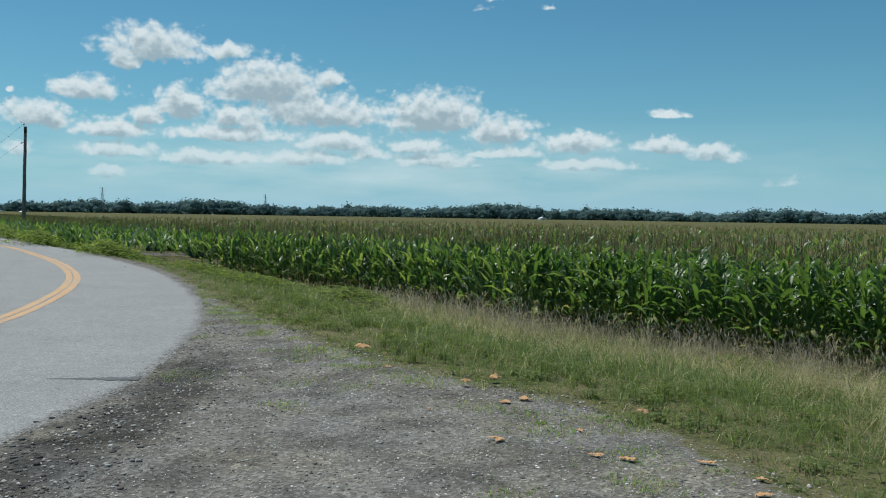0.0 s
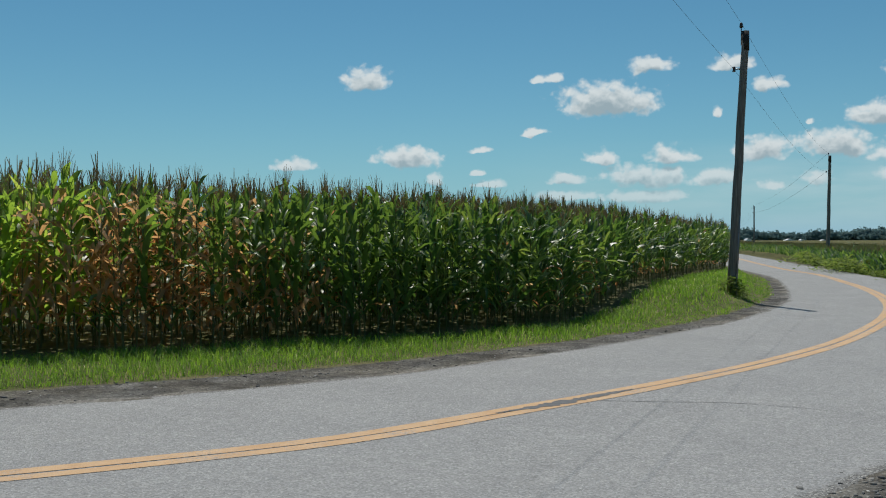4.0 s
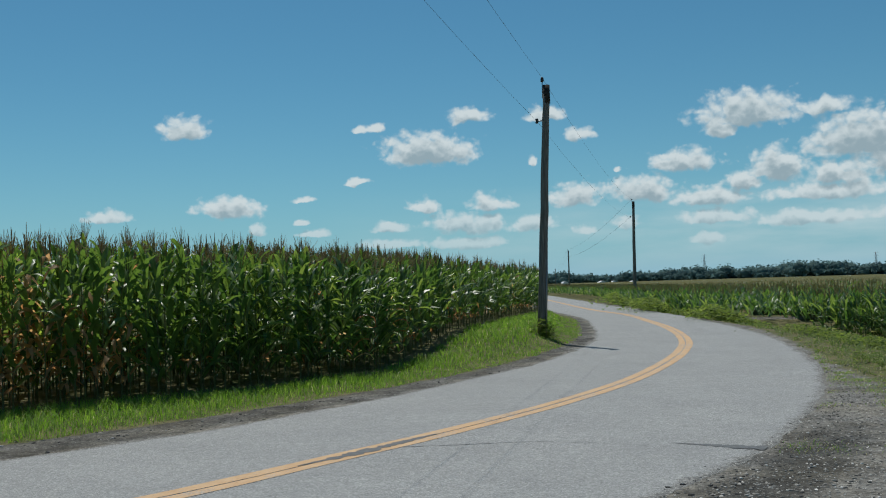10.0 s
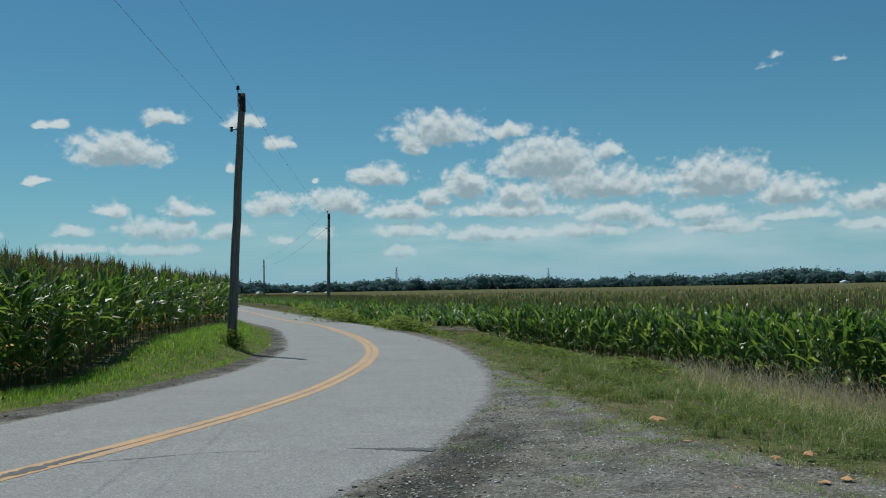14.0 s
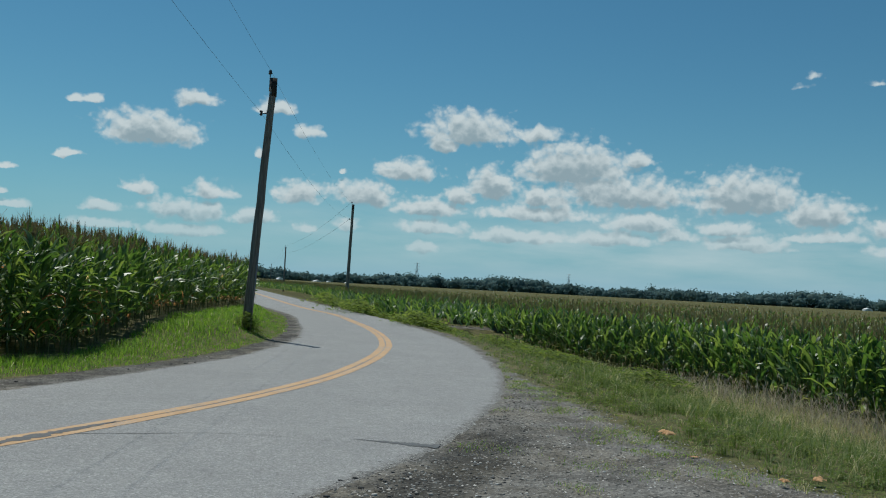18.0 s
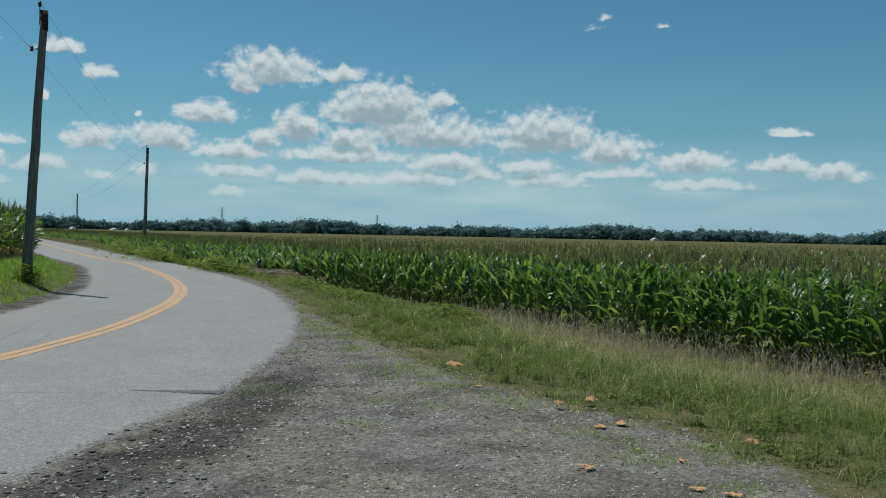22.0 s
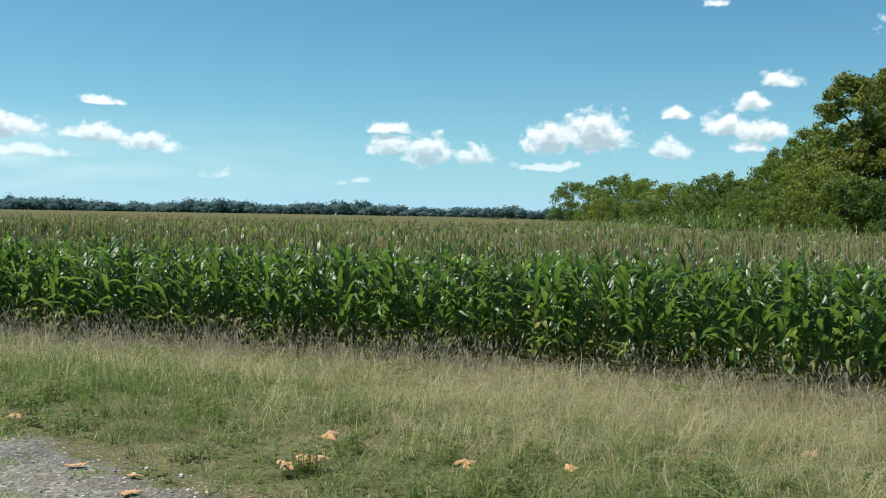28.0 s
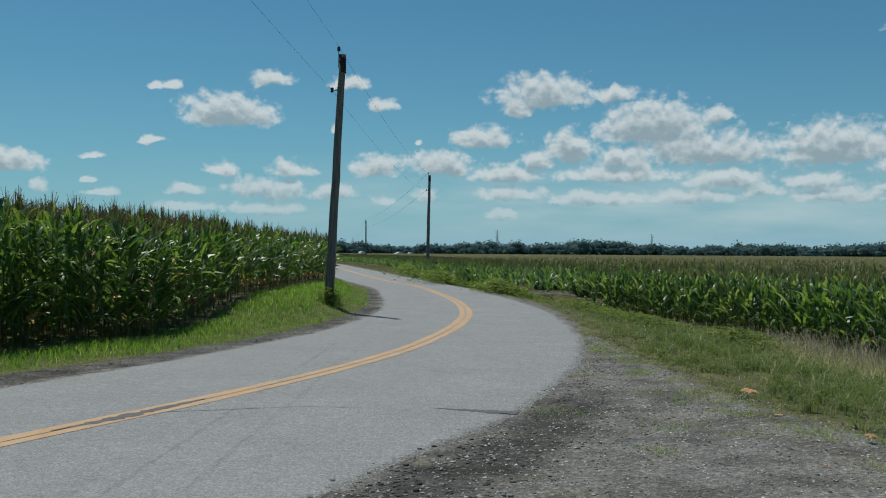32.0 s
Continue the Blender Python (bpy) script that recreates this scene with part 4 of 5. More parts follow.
def build_hero_corn():
    """Single plants along the two field edges, each with its stalk, leaves and tassel as parts."""
    protos = {}
    words = {0: "green corn plant with arching leaves at the field edge", 1: "corn plant with dry lower leaves at the field edge", 2: "withered brown corn plant at the field edge"}
    for n, (p, d) in enumerate(HERO):
        # same split by bearing: backlit glow comes from the paler leaf colour
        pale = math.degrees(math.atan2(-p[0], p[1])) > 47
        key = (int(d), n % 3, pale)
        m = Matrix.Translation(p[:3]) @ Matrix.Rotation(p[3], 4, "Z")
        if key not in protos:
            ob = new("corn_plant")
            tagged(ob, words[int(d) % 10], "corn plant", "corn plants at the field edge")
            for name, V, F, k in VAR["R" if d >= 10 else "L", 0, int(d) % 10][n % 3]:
                part(name, mesh_from(name, V, F, [M_LEAF_BACKLIT if pale and k == 0 else TALL_MATS[k] if d < 10 else CORN_MATS[k]], smooth=True), None, ob, ("dry tan leaf" if d < 10 else "fading yellow-green leaf") if k == 1 else "")
            protos[key] = ob
            ob.matrix_basis = m @ Matrix.Scale(p[4], 4)
            continue
        src = protos[key]
        c = copy_thing(src, m)
        c.scale = (p[4],) * 3


build_hero_corn()


def build_canopy():
    """The closed tops of the right field where single plants can no longer be told apart."""
    xs, ys = graded(-700, 900, -10, 60, 2.2), graded(-250, 1000, 10, 60, 2.2)
    X, Y = np.meshgrid(xs, ys, indexing="ij")
    P = np.stack([X.ravel(), Y.ravel()], 1)
    dc = near_line(P, C_CORN_R[::3])[0]
    rng = np.random.default_rng(5)
    Z = np.full(len(P), 0.85) + rng.normal(0, 0.05, len(P)) + 0.04 * bumps(P[:, 0], P[:, 1], 0.3)
    Z += 0.35 * smoothstep(40, 160, np.hypot(*P.T))
    nx, ny = len(xs), len(ys)
    i = np.arange(nx * ny).reshape(nx, ny)
    F = np.stack([i[:-1, :-1], i[1:, :-1], i[1:, 1:], i[:-1, 1:]], -1).reshape(-1, 4)
    ok = (dc > 6) & ~in_wood(P)
    F = F[ok[F].all(1)]
    tagged(new("corn_canopy", mesh_from("corn_canopy", np.column_stack([P, Z]), F, [M_CANOPY], smooth=True)), "wide corn field with browning tassels reaching to the wood", "corn field", kind="stuff")


build_canopy()

# ---------------------------------------------------------------- utility poles


def utility_pole(x, y, height, lean, detail, label, girth=1.0):
    """A round wooden pole with a ridge pin and side bracket. lean: metres that the top is off its foot."""
    z0 = float(ground_z([(x, y)])[0])
    ob = new("utility_pole")
    ob.location = (x, y, z0)
    tagged(ob, label, "utility pole", "poles along the road")
    bm = bmesh.new()
    rng = np.random.default_rng(int(abs(x * 10)))
    n = 14
    pts = [(lean[0] * k / n + rng.normal(0, 0.006), lean[1] * k / n, -0.3 * (k == 0) + height * k / n) for k in range(n + 1)]
    tube(bm, pts, [girth * (0.165 - 0.055 * k / n) for k in range(n + 1)], 14)
    part("shaft", bm, M_POLE, ob)
    top = Vector((lean[0], lean[1], height))
    bm = bmesh.new()
    tube(bm, [top - Vector((0, 0, 0.5)), top + Vector((0, 0, 0.02))], [0.122 * girth, 0.118 * girth], 14)
    part("top_band", bm, M_POLETOP, ob, "tarred black pole top")
    bm = bmesh.new()
    tube(bm, [top + Vector((-0.11, 0, -0.35)), top + Vector((-0.11, 0, 0.16))], 0.014, 6)
    pin = part("ridge_pin", bm, M_STEEL, ob)
    bm = bmesh.new()
    tube(bm, [top + Vector((-0.11, 0, z)) for z in (0.12, 0.15, 0.17, 0.20, 0.24, 0.26)], [0.03, 0.055, 0.04, 0.05, 0.035, 0.02], 10)
    part("insulator", bm, M_PORC, pin, "brown porcelain insulator")
    b = Vector((lean[0] * 0.86, lean[1] * 0.86, height * 0.86))
    bm = bmesh.new()
    tube(bm, [b + Vector((-0.08, 0, 0)), b + Vector((-0.26, 0, 0))], 0.02, 6)
    tube(bm, [b + Vector((-0.08, 0, -0.09)), b + Vector((-0.08, 0, 0.09))], 0.022, 6)
    arm = part("bracket", bm, M_STEEL, ob)
    bm = bmesh.new()
    tube(bm, [b + Vector((-0.25, 0, z)) for z in (-0.07, -0.05, -0.015, 0.015, 0.05, 0.07)], [0.03, 0.05, 0.03, 0.03, 0.05, 0.03], 10)
    part("spool_insulator", bm, M_PORC, arm, "brown porcelain spool")
    if detail:
        bm = bmesh.new()
        tube(bm, [Vector((0.12, -0.1, 0.25)), Vector((0.12 + lean[0] * 0.3, -0.1 + lean[1] * 0.3, height * 0.3))], 0.012, 6)
        part("ground_wire_guard", bm, M_STEEL, ob)
    return ob, Vector((x, y, z0)) + top + Vector((-0.11, 0, 0.25)), Vector((x, y, z0)) + b + Vector((-0.25, 0, 0))


def wire(a, b, sag, radius, label):
    bm = bmesh.new()
    pts = [a.lerp(b, k / 24) - Vector((0, 0, sag * 4 * (k / 24) * (1 - k / 24))) for k in range(25)]
    tube(bm, pts, radius, 5, cap=False)
    me = bpy.data.meshes.new("wire")
    bm.to_mesh(me)
    bm.free()
    me.materials.append(M_WIRE)
    tagged(new("overhead_wire", me), label, "overhead wire")


def build_poles():
    spec = [((-3.4, -15.0), 8.5, (0.1, 0.0), 0, "wooden utility pole behind the gravel lay-by"),
            ((-5.14, 26.5), 7.0, (0.33, 0.08), 1, "leaning dark wooden utility pole on the grass inside the bend"),
            ((-7.74, 84.8), 9.35, (0.15, 0.0), 1, "dark wooden utility pole beside the weeds"),
            ((-29.6, 188.0), 8.8, (0.0, 0.0), 0, "distant wooden utility pole beside the road"),
            ((-72.0, 420.0), 8.8, (0.0, 0.0), 0, "far wooden utility pole near the wood")]
    ends = [utility_pole(p[0], p[1], h, l, d, s, 0.84 if h < 8 else 1.0)[1:] for p, h, l, d, s in spec]
    for k, (a, b) in enumerate(zip(ends, ends[1:])):
        thick = 0.003 if k < 1 else (0.0034 if k < 2 else 0.008)
        wire(a[0], b[0], 0.35 + 0.2 * k, thick, "thin dark power line between poles")
        wire(a[1], b[1], 0.35 + 0.2 * k, thick, "thin dark neutral line between poles")


build_poles()

# ---------------------------------------------------------------- trees and bushes


def leaf_cloud(rng, centres, radii, count, size, fray=0.2):
    """Small bent leaf sprays on and in a set of lumps."""
    centres, radii = np.array(centres), np.array(radii)
    w = radii[:, 0] * radii[:, 2]
    k = rng.choice(len(centres), count, p=w / w.sum())
    d = rng.normal(0, 1, (count, 3))
    d /= np.linalg.norm(d, axis=1)[:, None]
    r = rng.uniform(0.3, 1.0, count) ** 0.6 * (1 + rng.normal(0, fray, count))
    c = centres[k] + d * radii[k] * r[:, None]
    a = rng.normal(0, 1, (count, 3))
    a -= (a * d).sum(1)[:, None] * d * 0.6
    a /= np.linalg.norm(a, axis=1)[:, None]
    b = np.cross(a, d + rng.normal(0, 0.5, (count, 3)))
    b /= np.linalg.norm(b, axis=1)[:, None] + 1e-6
    s = size * rng.uniform(0.6, 1.4, count)[:, None]
    V = np.stack([c - a * s, c + b * s * 0.55, c + a * s - np.array([0, 0, 0.25]) * s, c - b * s * 0.55], 1).reshape(-1, 3)
    i = np.arange(count)[:, None] * 4
    F = np.vstack([np.hstack([i, i + 1, i + 3]), np.hstack([i + 1, i + 2, i + 3])])
    return V, F


def tree(seed, height, spread, leaves, mat, label, name="tree", category="tree", low=0.25, size=0.28):
    rng = np.random.default_rng(seed)
    ob = new(name)
    tagged(ob, label, category)
    bm = bmesh.new()
    h = height
    lean = rng.normal(0, 0.03, 2) * h
    pts = [(lean[0] * t * t, lean[1] * t * t, h * 0.8 * t - 0.3 * (t == 0)) for t in np.linspace(0, 1, 7)]
    tube(bm, pts, [0.022 * h * (1 - 0.85 * t) + 0.02 for t in np.linspace(0, 1, 7)], 8)
    cents, rads = [], []
    for k in range(9):
        t = rng.uniform(low + 0.1, 0.75)
        a = k * 2.4 + rng.uniform(-0.4, 0.4)
        reach = spread * rng.uniform(0.45, 0.8) * (1.15 - 0.6 * t)
        p0 = Vector((lean[0] * t * t, lean[1] * t * t, h * 0.8 * t))
        p2 = p0 + Vector((math.cos(a) * reach, math.sin(a) * reach, h * rng.uniform(0.08, 0.2)))
        p1 = p0.lerp(p2, 0.5) + Vector((0, 0, 0.04 * h))
        tube(bm, [p0, p1, p2], [0.009 * h, 0.006 * h, 0.002 * h], 5)
        cents.append(tuple(p2)), rads.append(np.array([1, 1, 0.8]) * spread * rng.uniform(0.10, 0.19))
    for k in range(110):
        t = rng.uniform(low, 0.93)
        a, q = rng.uniform(0, 6.28), spread * math.sqrt(rng.uniform(0.02, 0.85)) * 0.88 * math.sqrt(max(0.06, 1 - ((t - 0.45) / 0.56) ** 2))
        cents.append((math.cos(a) * q + lean[0] * t, math.sin(a) * q + lean[1] * t, h * t)), rads.append(np.array([1, 1, 0.8]) * spread * rng.uniform(0.07, 0.21))
    rads = [np.minimum(r, [9, 9, max(0.3, min(h * 1.02 - c[2], 9))]) for r, c in zip(rads, cents)]
    part("trunk", bm, M_BARK, ob)
    V, F = leaf_cloud(rng, cents, rads, leaves, size)
    part("crown", mesh_from("crown", V, F, [mat]), None, ob)
    return ob


def build_woods():
    rng = np.random.default_rng(8)
    big = [tree(40 + k, 15.5 + k, 6.0, 20000, M_TREE, "tall broad-leaved tree in full green leaf at the wood's edge", low=0.08, size=0.17) for k in range(3)]
    small = [tree(60 + k, 6.2, 3.2, 6500, M_BUSH, "rounded sunlit green bush at the field's edge", "bush", "bush", 0.02, 0.11) for k in range(3)]
    spots = []
    # azimuth right of +y, distance, height
    for az, d, h in [(75.5, 78, 13.5), (78.3, 80, 15.2), (81, 76, 14), (83.5, 84, 18), (86.5, 82, 18.5), (90, 80, 18), (94, 78, 17), (98, 84, 18), (79.5, 92, 16), (85, 95, 19), (88, 96, 19), (92, 96, 19), (104, 85, 18), (73, 92, 10.5), (71.5, 100, 9.0), (76.8, 90, 14.5)]:
        spots.append((big, az, d, h))
    for az, d, h in [(59.3, 190, 10), (60.6, 180, 9), (62.2, 165, 10.5), (63.4, 150, 9), (65.0, 125, 7.6), (66.3, 115, 5), (67.5, 105, 5.2), (68.7, 98, 6.0), (69.9, 92, 5.2), (71.2, 84, 4.4), (72.4, 78, 6.0), (73.6, 72, 5.6), (74.8, 70, 5.0), (64.2, 120, 5.4), (61.5, 150, 6), (82, 62, 6.2), (83.6, 61, 5.4), (87, 66, 5.5), (70.5, 75, 4.2), (68.5, 80, 3.4), (66.5, 88, 4.4), (72, 68, 4), (76.5, 70, 4.6), (79, 70, 4.4), (75, 74, 3.6), (80.5, 74, 4.2), (77.5, 75, 4.0), (85.5, 75, 5), (89, 72, 5), (91, 70, 5), (94, 70, 5), (81.5, 80, 5), (84.5, 82, 5), (88, 84, 5), (78.5, 82, 5), (74, 66, 2.6), (76.5, 64, 2.4), (79.5, 64, 2.8), (81, 66, 3.0), (85, 64, 3.0), (87.5, 62, 3.2), (71, 72, 3), (69, 78, 3), (70.8, 86, 6.5), (72.8, 84, 7.5), (74.4, 80, 8.5), (68.0, 96, 6.6), (64.0, 135, 8.0), (67.0, 108, 6.4)]:
        spots.append((small, az, d, h))
    used = set()
    for kind, az, d, h in spots:
        a = radians(az + rng.uniform(-0.3, 0.3))
        x, y = math.sin(a) * d, math.cos(a) * d
        src = kind[int(rng.integers(0, 3))]
        s = h / (16.5 if kind is big else 6.2)
        m = Matrix.Translation((x, y, float(ground_z([(x, y)])[0]) - 0.1)) @ Matrix.Rotation(rng.uniform(0, 6.28), 4, "Z")
        if src.name not in used:
            used.add(src.name)
            src.matrix_basis = m
            src.scale = (s,) * 3
        else:
            c = copy_thing(src, m)
            c.scale = (s * rng.uniform(0.95, 1.15), s * rng.uniform(0.95, 1.15), s)


build_woods()


def build_far_wood():
    """The belt of woodland at the horizon, as many small clumps, with haze in its leaf colour."""
    rng = np.random.default_rng(9)
    for lo, hi, dist, hgt in ((-72, 62, 900, 13.5), (-40, 16, 1150, 17)):
        n = int((hi - lo) * 5.0)
        az = np.radians(np.linspace(lo, hi, n))
        cents, rads = [], []
        for a in az:
            d = dist * (1 + 0.04 * math.sin(a * 23) + rng.normal(0, 0.015))
            prof = 0.85 + 0.25 * math.sin(a * 31 + 1) * math.sin(a * 13) + rng.normal(0, 0.12)
            h = hgt * max(0.55, prof)
            x, y = -math.sin(a) * d, math.cos(a) * d
            cents.append((x, y, h * 0.5)), rads.append((9, 9, h * 0.5))
            cents.append((x + rng.normal(0, 5), y + rng.normal(0, 5), h * 0.3)), rads.append((9, 9, h * 0.35))
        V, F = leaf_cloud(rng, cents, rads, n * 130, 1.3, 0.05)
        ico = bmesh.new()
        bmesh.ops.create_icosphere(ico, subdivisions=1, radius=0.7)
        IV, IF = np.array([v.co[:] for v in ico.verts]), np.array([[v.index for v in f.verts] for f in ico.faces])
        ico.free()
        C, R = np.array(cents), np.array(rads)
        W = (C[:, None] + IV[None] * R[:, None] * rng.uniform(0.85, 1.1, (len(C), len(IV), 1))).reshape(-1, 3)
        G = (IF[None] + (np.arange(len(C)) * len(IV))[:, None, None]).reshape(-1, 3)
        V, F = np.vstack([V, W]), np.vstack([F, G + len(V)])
        tagged(new("far_wood", mesh_from("far_wood", V, F, [M_FARWOOD_HAZE])), "dark line of distant woodland along the horizon", "woodland", kind="stuff")


build_far_wood()

# ---------------------------------------------------------------- grass and weeds


def blade_arrays(P, z, h, w, lean, turn, curl):
    """Grass blades as bent strips of three triangles: foot, knee and tip."""
    n = len(P)
    d = np.column_stack([np.cos(turn), np.sin(turn)])
    s = np.column_stack([-d[:, 1], d[:, 0]]) * (w / 2)[:, None]
    foot = np.column_stack([P, z - 0.02])
    knee = foot + np.column_stack([d * (lean * h * 0.35)[:, None], h * 0.6])
    tip = foot + np.column_stack([d * (lean * h * (0.9 + curl))[:, None], h * (1.0 - 0.35 * curl * lean)])
    s3 = np.column_stack([s, np.zeros(n)])
    V = np.stack([foot - s3, foot + s3, knee + s3 * 0.8, knee - s3 * 0.8, tip], 1).reshape(-1, 3)
    i = np.arange(n)[:, None] * 5
    F = np.vstack([np.hstack([i, i + 1, i + 2]), np.hstack([i, i + 2, i + 3]), np.hstack([i + 3, i + 2, i + 4])])
    return V, F


def head_arrays(tips, size, lean, turn):
    """Seed heads: small spindles of four triangles."""
    n = len(tips)
    d = np.column_stack([np.cos(turn) * lean, np.sin(turn) * lean, np.ones(n)])
    d /= np.linalg.norm(d, axis=1)[:, None]
    s = np.column_stack([-np.sin(turn), np.cos(turn), np.zeros(n)])
    u = np.cross(d, s)
    L, W = size[:, None], size[:, None] * 0.085
    V = np.stack([tips - d * L * 0.5, tips + s * W, tips + u * W, tips - s * W, tips + d * L * 0.5], 1).reshape(-1, 3)
    i = np.arange(n)[:, None] * 5
    F = np.vstack([np.hstack([i, i + 1, i + 2]), np.hstack([i, i + 2, i + 3]), np.hstack([i + 4, i + 2, i + 1]), np.hstack([i + 4, i + 3, i + 2])])
    return V, F


def put_grass(name, P, h, w, lean, mat, label, rng, curl=0.5):
    V, F = blade_arrays(P, ground_z(P), h, w, lean, rng.uniform(0, 6.283, len(P)), np.full(len(P), curl))
    return tagged(new(name, mesh_from(name, V, F, [mat])), label, "grass", kind="stuff")


def thin_by_distance(P, rng, near, power=1.0):
    d = np.hypot(P[:, 0], P[:, 1])
    return P[rng.random(len(P)) < np.clip((near / np.maximum(d, 0.1)) ** power, 0, 1)]


def build_grass():
    rng = np.random.default_rng(31)
    # ---- verge under the tall corn
    P = rng.uniform((-30, -2), (-3.2, 60), (1500000, 2))
    dl, dc = near_line(P, C_LEFT[::3])[0], near_line(P, C_CORN_L[::3])[0]
    wid = np.interp(P[:, 1], [0, 8, 17, 30, 60], [1.35, 1.15, 0.65, 0.5, 0.3])
    P = P[(dl < -wid - 0.12 * bumps(P[:, 0], P[:, 1], 4.0)) & (dc > 0.25 + 0.3 * bumps(P[:, 0], P[:, 1], 3.1))]
    P = thin_by_distance(P, rng, 14, 1.6)
    dl = -near_line(P, C_LEFT[::3])[0]
    d = np.hypot(P[:, 0], P[:, 1])
    h = rng.uniform(0.06, 0.19, len(P)) * (0.85 + 0.3 * bumps(P[:, 0], P[:, 1], 1.3)) * np.clip(dl - 0.4, 0.6, 1.2)
    w = rng.uniform(0.004, 0.009, len(P)) * np.clip(d / 12, 1, 3)
    straw = rng.random(len(P)) < 0.03
    put_grass("verge_grass", P[~straw], h[~straw], w[~straw], rng.uniform(0.15, 0.9, (~straw).sum()), M_GRASS, "bright green unmown grass between road and tall corn", rng)
    put_grass("verge_grass", P[straw], h[straw], w[straw], rng.uniform(0.3, 1.2, straw.sum()), M_STRAW, "dry straw blades among the verge grass", rng)
    # ---- slope from the lay-by down to the lower field, in clumps
    P = rng.uniform((-6, -7), (17, 60), (1600000, 2))
    dg, dc = near_line(P, C_GRAVEL[::3])[0], near_line(P, C_CORN_R[::3])[0]
    ok = (dg > 0.05 + 0.35 * bumps(P[:, 0], P[:, 1], 2.3)) & (dc < 0.5)
    P, dg, dc = P[ok], dg[ok], dc[ok]
    d = np.hypot(P[:, 0], P[:, 1])
    warp = P + 0.12 * np.column_stack([bumps(P[:, 0], P[:, 1], 9.0), bumps(P[:, 1], P[:, 0], 8.0, 1.0)])
    small, large = np.floor(warp / 0.17).astype(int) + 500, np.floor(warp / 0.6 + 0.3).astype(int) + 500
    table = rng.random((1200, 1200))
    c1, c2 = table[small[:, 0], small[:, 1]], table[large[:, 1], large[:, 0] + 100]
    c3 = table[small[:, 1], small[:, 0]]
    ok = rng.random(len(P)) < np.clip((7.8 / d) ** 1.5, 0, 1) * (0.35 + 0.65 * c1)
    P, dg, dc, d, c1, c2, c3 = P[ok], dg[ok], dc[ok], d[ok], c1[ok], c2[ok], c3[ok]
    f = dg / np.maximum(dg - dc, 0.4)
    near_corn = smoothstep(-2.4, -1.2, dc + 0.5 * (c2 - 0.5)) * smoothstep(30, 20, P[:, 1])
    tall = smoothstep(0.40, 0.75, f + 0.25 * (c2 - 0.5)) * smoothstep(34, 24, P[:, 1])
    dryness = np.clip(0.10 + 0.58 * smoothstep(0.38, 0.66, f) + 0.42 * (c2 - 0.5) + 0.35 * (c3 - 0.5) + 0.55 * smoothstep(10, 5, P[:, 1]) * smoothstep(1.0, 2.5, dg) - 0.3 * smoothstep(18, 26, P[:, 1]), 0.03, 0.85)
    straw = rng.random(len(P)) < dryness
    h = rng.uniform(0.04, 0.16, len(P)) * (0.3 + 1.5 * c1 * c1) * (1 + 0.5 * np.clip(dg * 0.5, 0, 1)) + (tall + 0.45 * straw * smoothstep(9, 5, P[:, 1]) * smoothstep(2.0, 4.5, dg)) * rng.uniform(0.05, 0.26, len(P)) * (0.6 + 0.8 * c3)
    h *= np.clip(0.55 + dg * 0.2, 0.55, 1)
    w = rng.uniform(0.003, 0.0068, len(P)) * np.clip(d / 8, 1, 3.5)
    flop = rng.uniform(0.15, 1.5, len(P)) + 0.7 * c3
    turn = 6.28 * c3 + rng.normal(0, 1.6, len(P))
    for m, mat, k, label in ((~straw, M_OLIVE, 1.25, "green grass in clumps along the edge of the gravel"), (straw, M_STRAW, 1.0, "long dry straw-coloured grass in clumps on the slope")):
        V, F = blade_arrays(P[m], ground_z(P[m]), h[m], w[m] * k, flop[m], turn[m], np.full(m.sum(), 0.6))
        tagged(new("slope_grass", mesh_from("slope_grass", V, F, [mat])), label, "grass", kind="stuff")
    # low leafy herbs among the green grass
    m = (f < 0.75) & (c2 > 0.35) & (rng.random(len(P)) < 0.15)
    q, n = P[m], int(m.sum())
    c = np.column_stack([q, ground_z(q) + rng.uniform(0.015, 0.09, n)])
    t = rng.uniform(0, 6.28, n)
    s = (rng.uniform(0.014, 0.034, n) * np.clip(d[m] / 9, 1, 2))[:, None]
    a = np.column_stack([np.cos(t), np.sin(t), rng.uniform(-0.4, 0.4, n)]) * s
    b = np.column_stack([-np.sin(t), np.cos(t), rng.uniform(-0.3, 0.3, n)]) * s * 0.6
    V = np.stack([c - a, c + b, c + a, c - b], 1).reshape(-1, 3)
    i = np.arange(n)[:, None] * 4
    tagged(new("clover", mesh_from("clover", V, np.vstack([np.hstack([i, i + 1, i + 2]), np.hstack([i, i + 2, i + 3])]), [M_WEED])), "low green clover and herbs among the grass", "weeds", kind="stuff")
    # seeding grass before the corn
    m = (dc < -0.35) & (near_corn > 0.3) & (rng.random(len(P)) < 0.6 * near_corn * np.clip(1.9 * c2 - 0.2, 0.08, 1.3)) | (dc < -0.35) & (tall > 0.5) & (rng.random(len(P)) < 0.02)
    H, n = P[m], int(m.sum())
    hh = rng.uniform(0.28, 0.78, n) * (0.55 + 0.45 * near_corn[m]) * (0.8 + 0.35 * c3[m])
    ww = np.clip(d[m] / 9, 1, 3)
    way = rng.normal(2.6, 1.3, n)
    V, F = blade_arrays(H, ground_z(H), hh, 0.0042 * ww, rng.uniform(0.1, 0.95, n), way, np.full(n, 0.4))
    tips = V.reshape(-1, 5, 3)[:, 4]
    V2, F2 = head_arrays(tips, rng.uniform(0.05, 0.1, n) * np.clip(ww, 1, 1.4), rng.uniform(0.2, 0.9, n), way)
    V, F = np.vstack([V, V2]), np.vstack([F, F2 + len(V)])
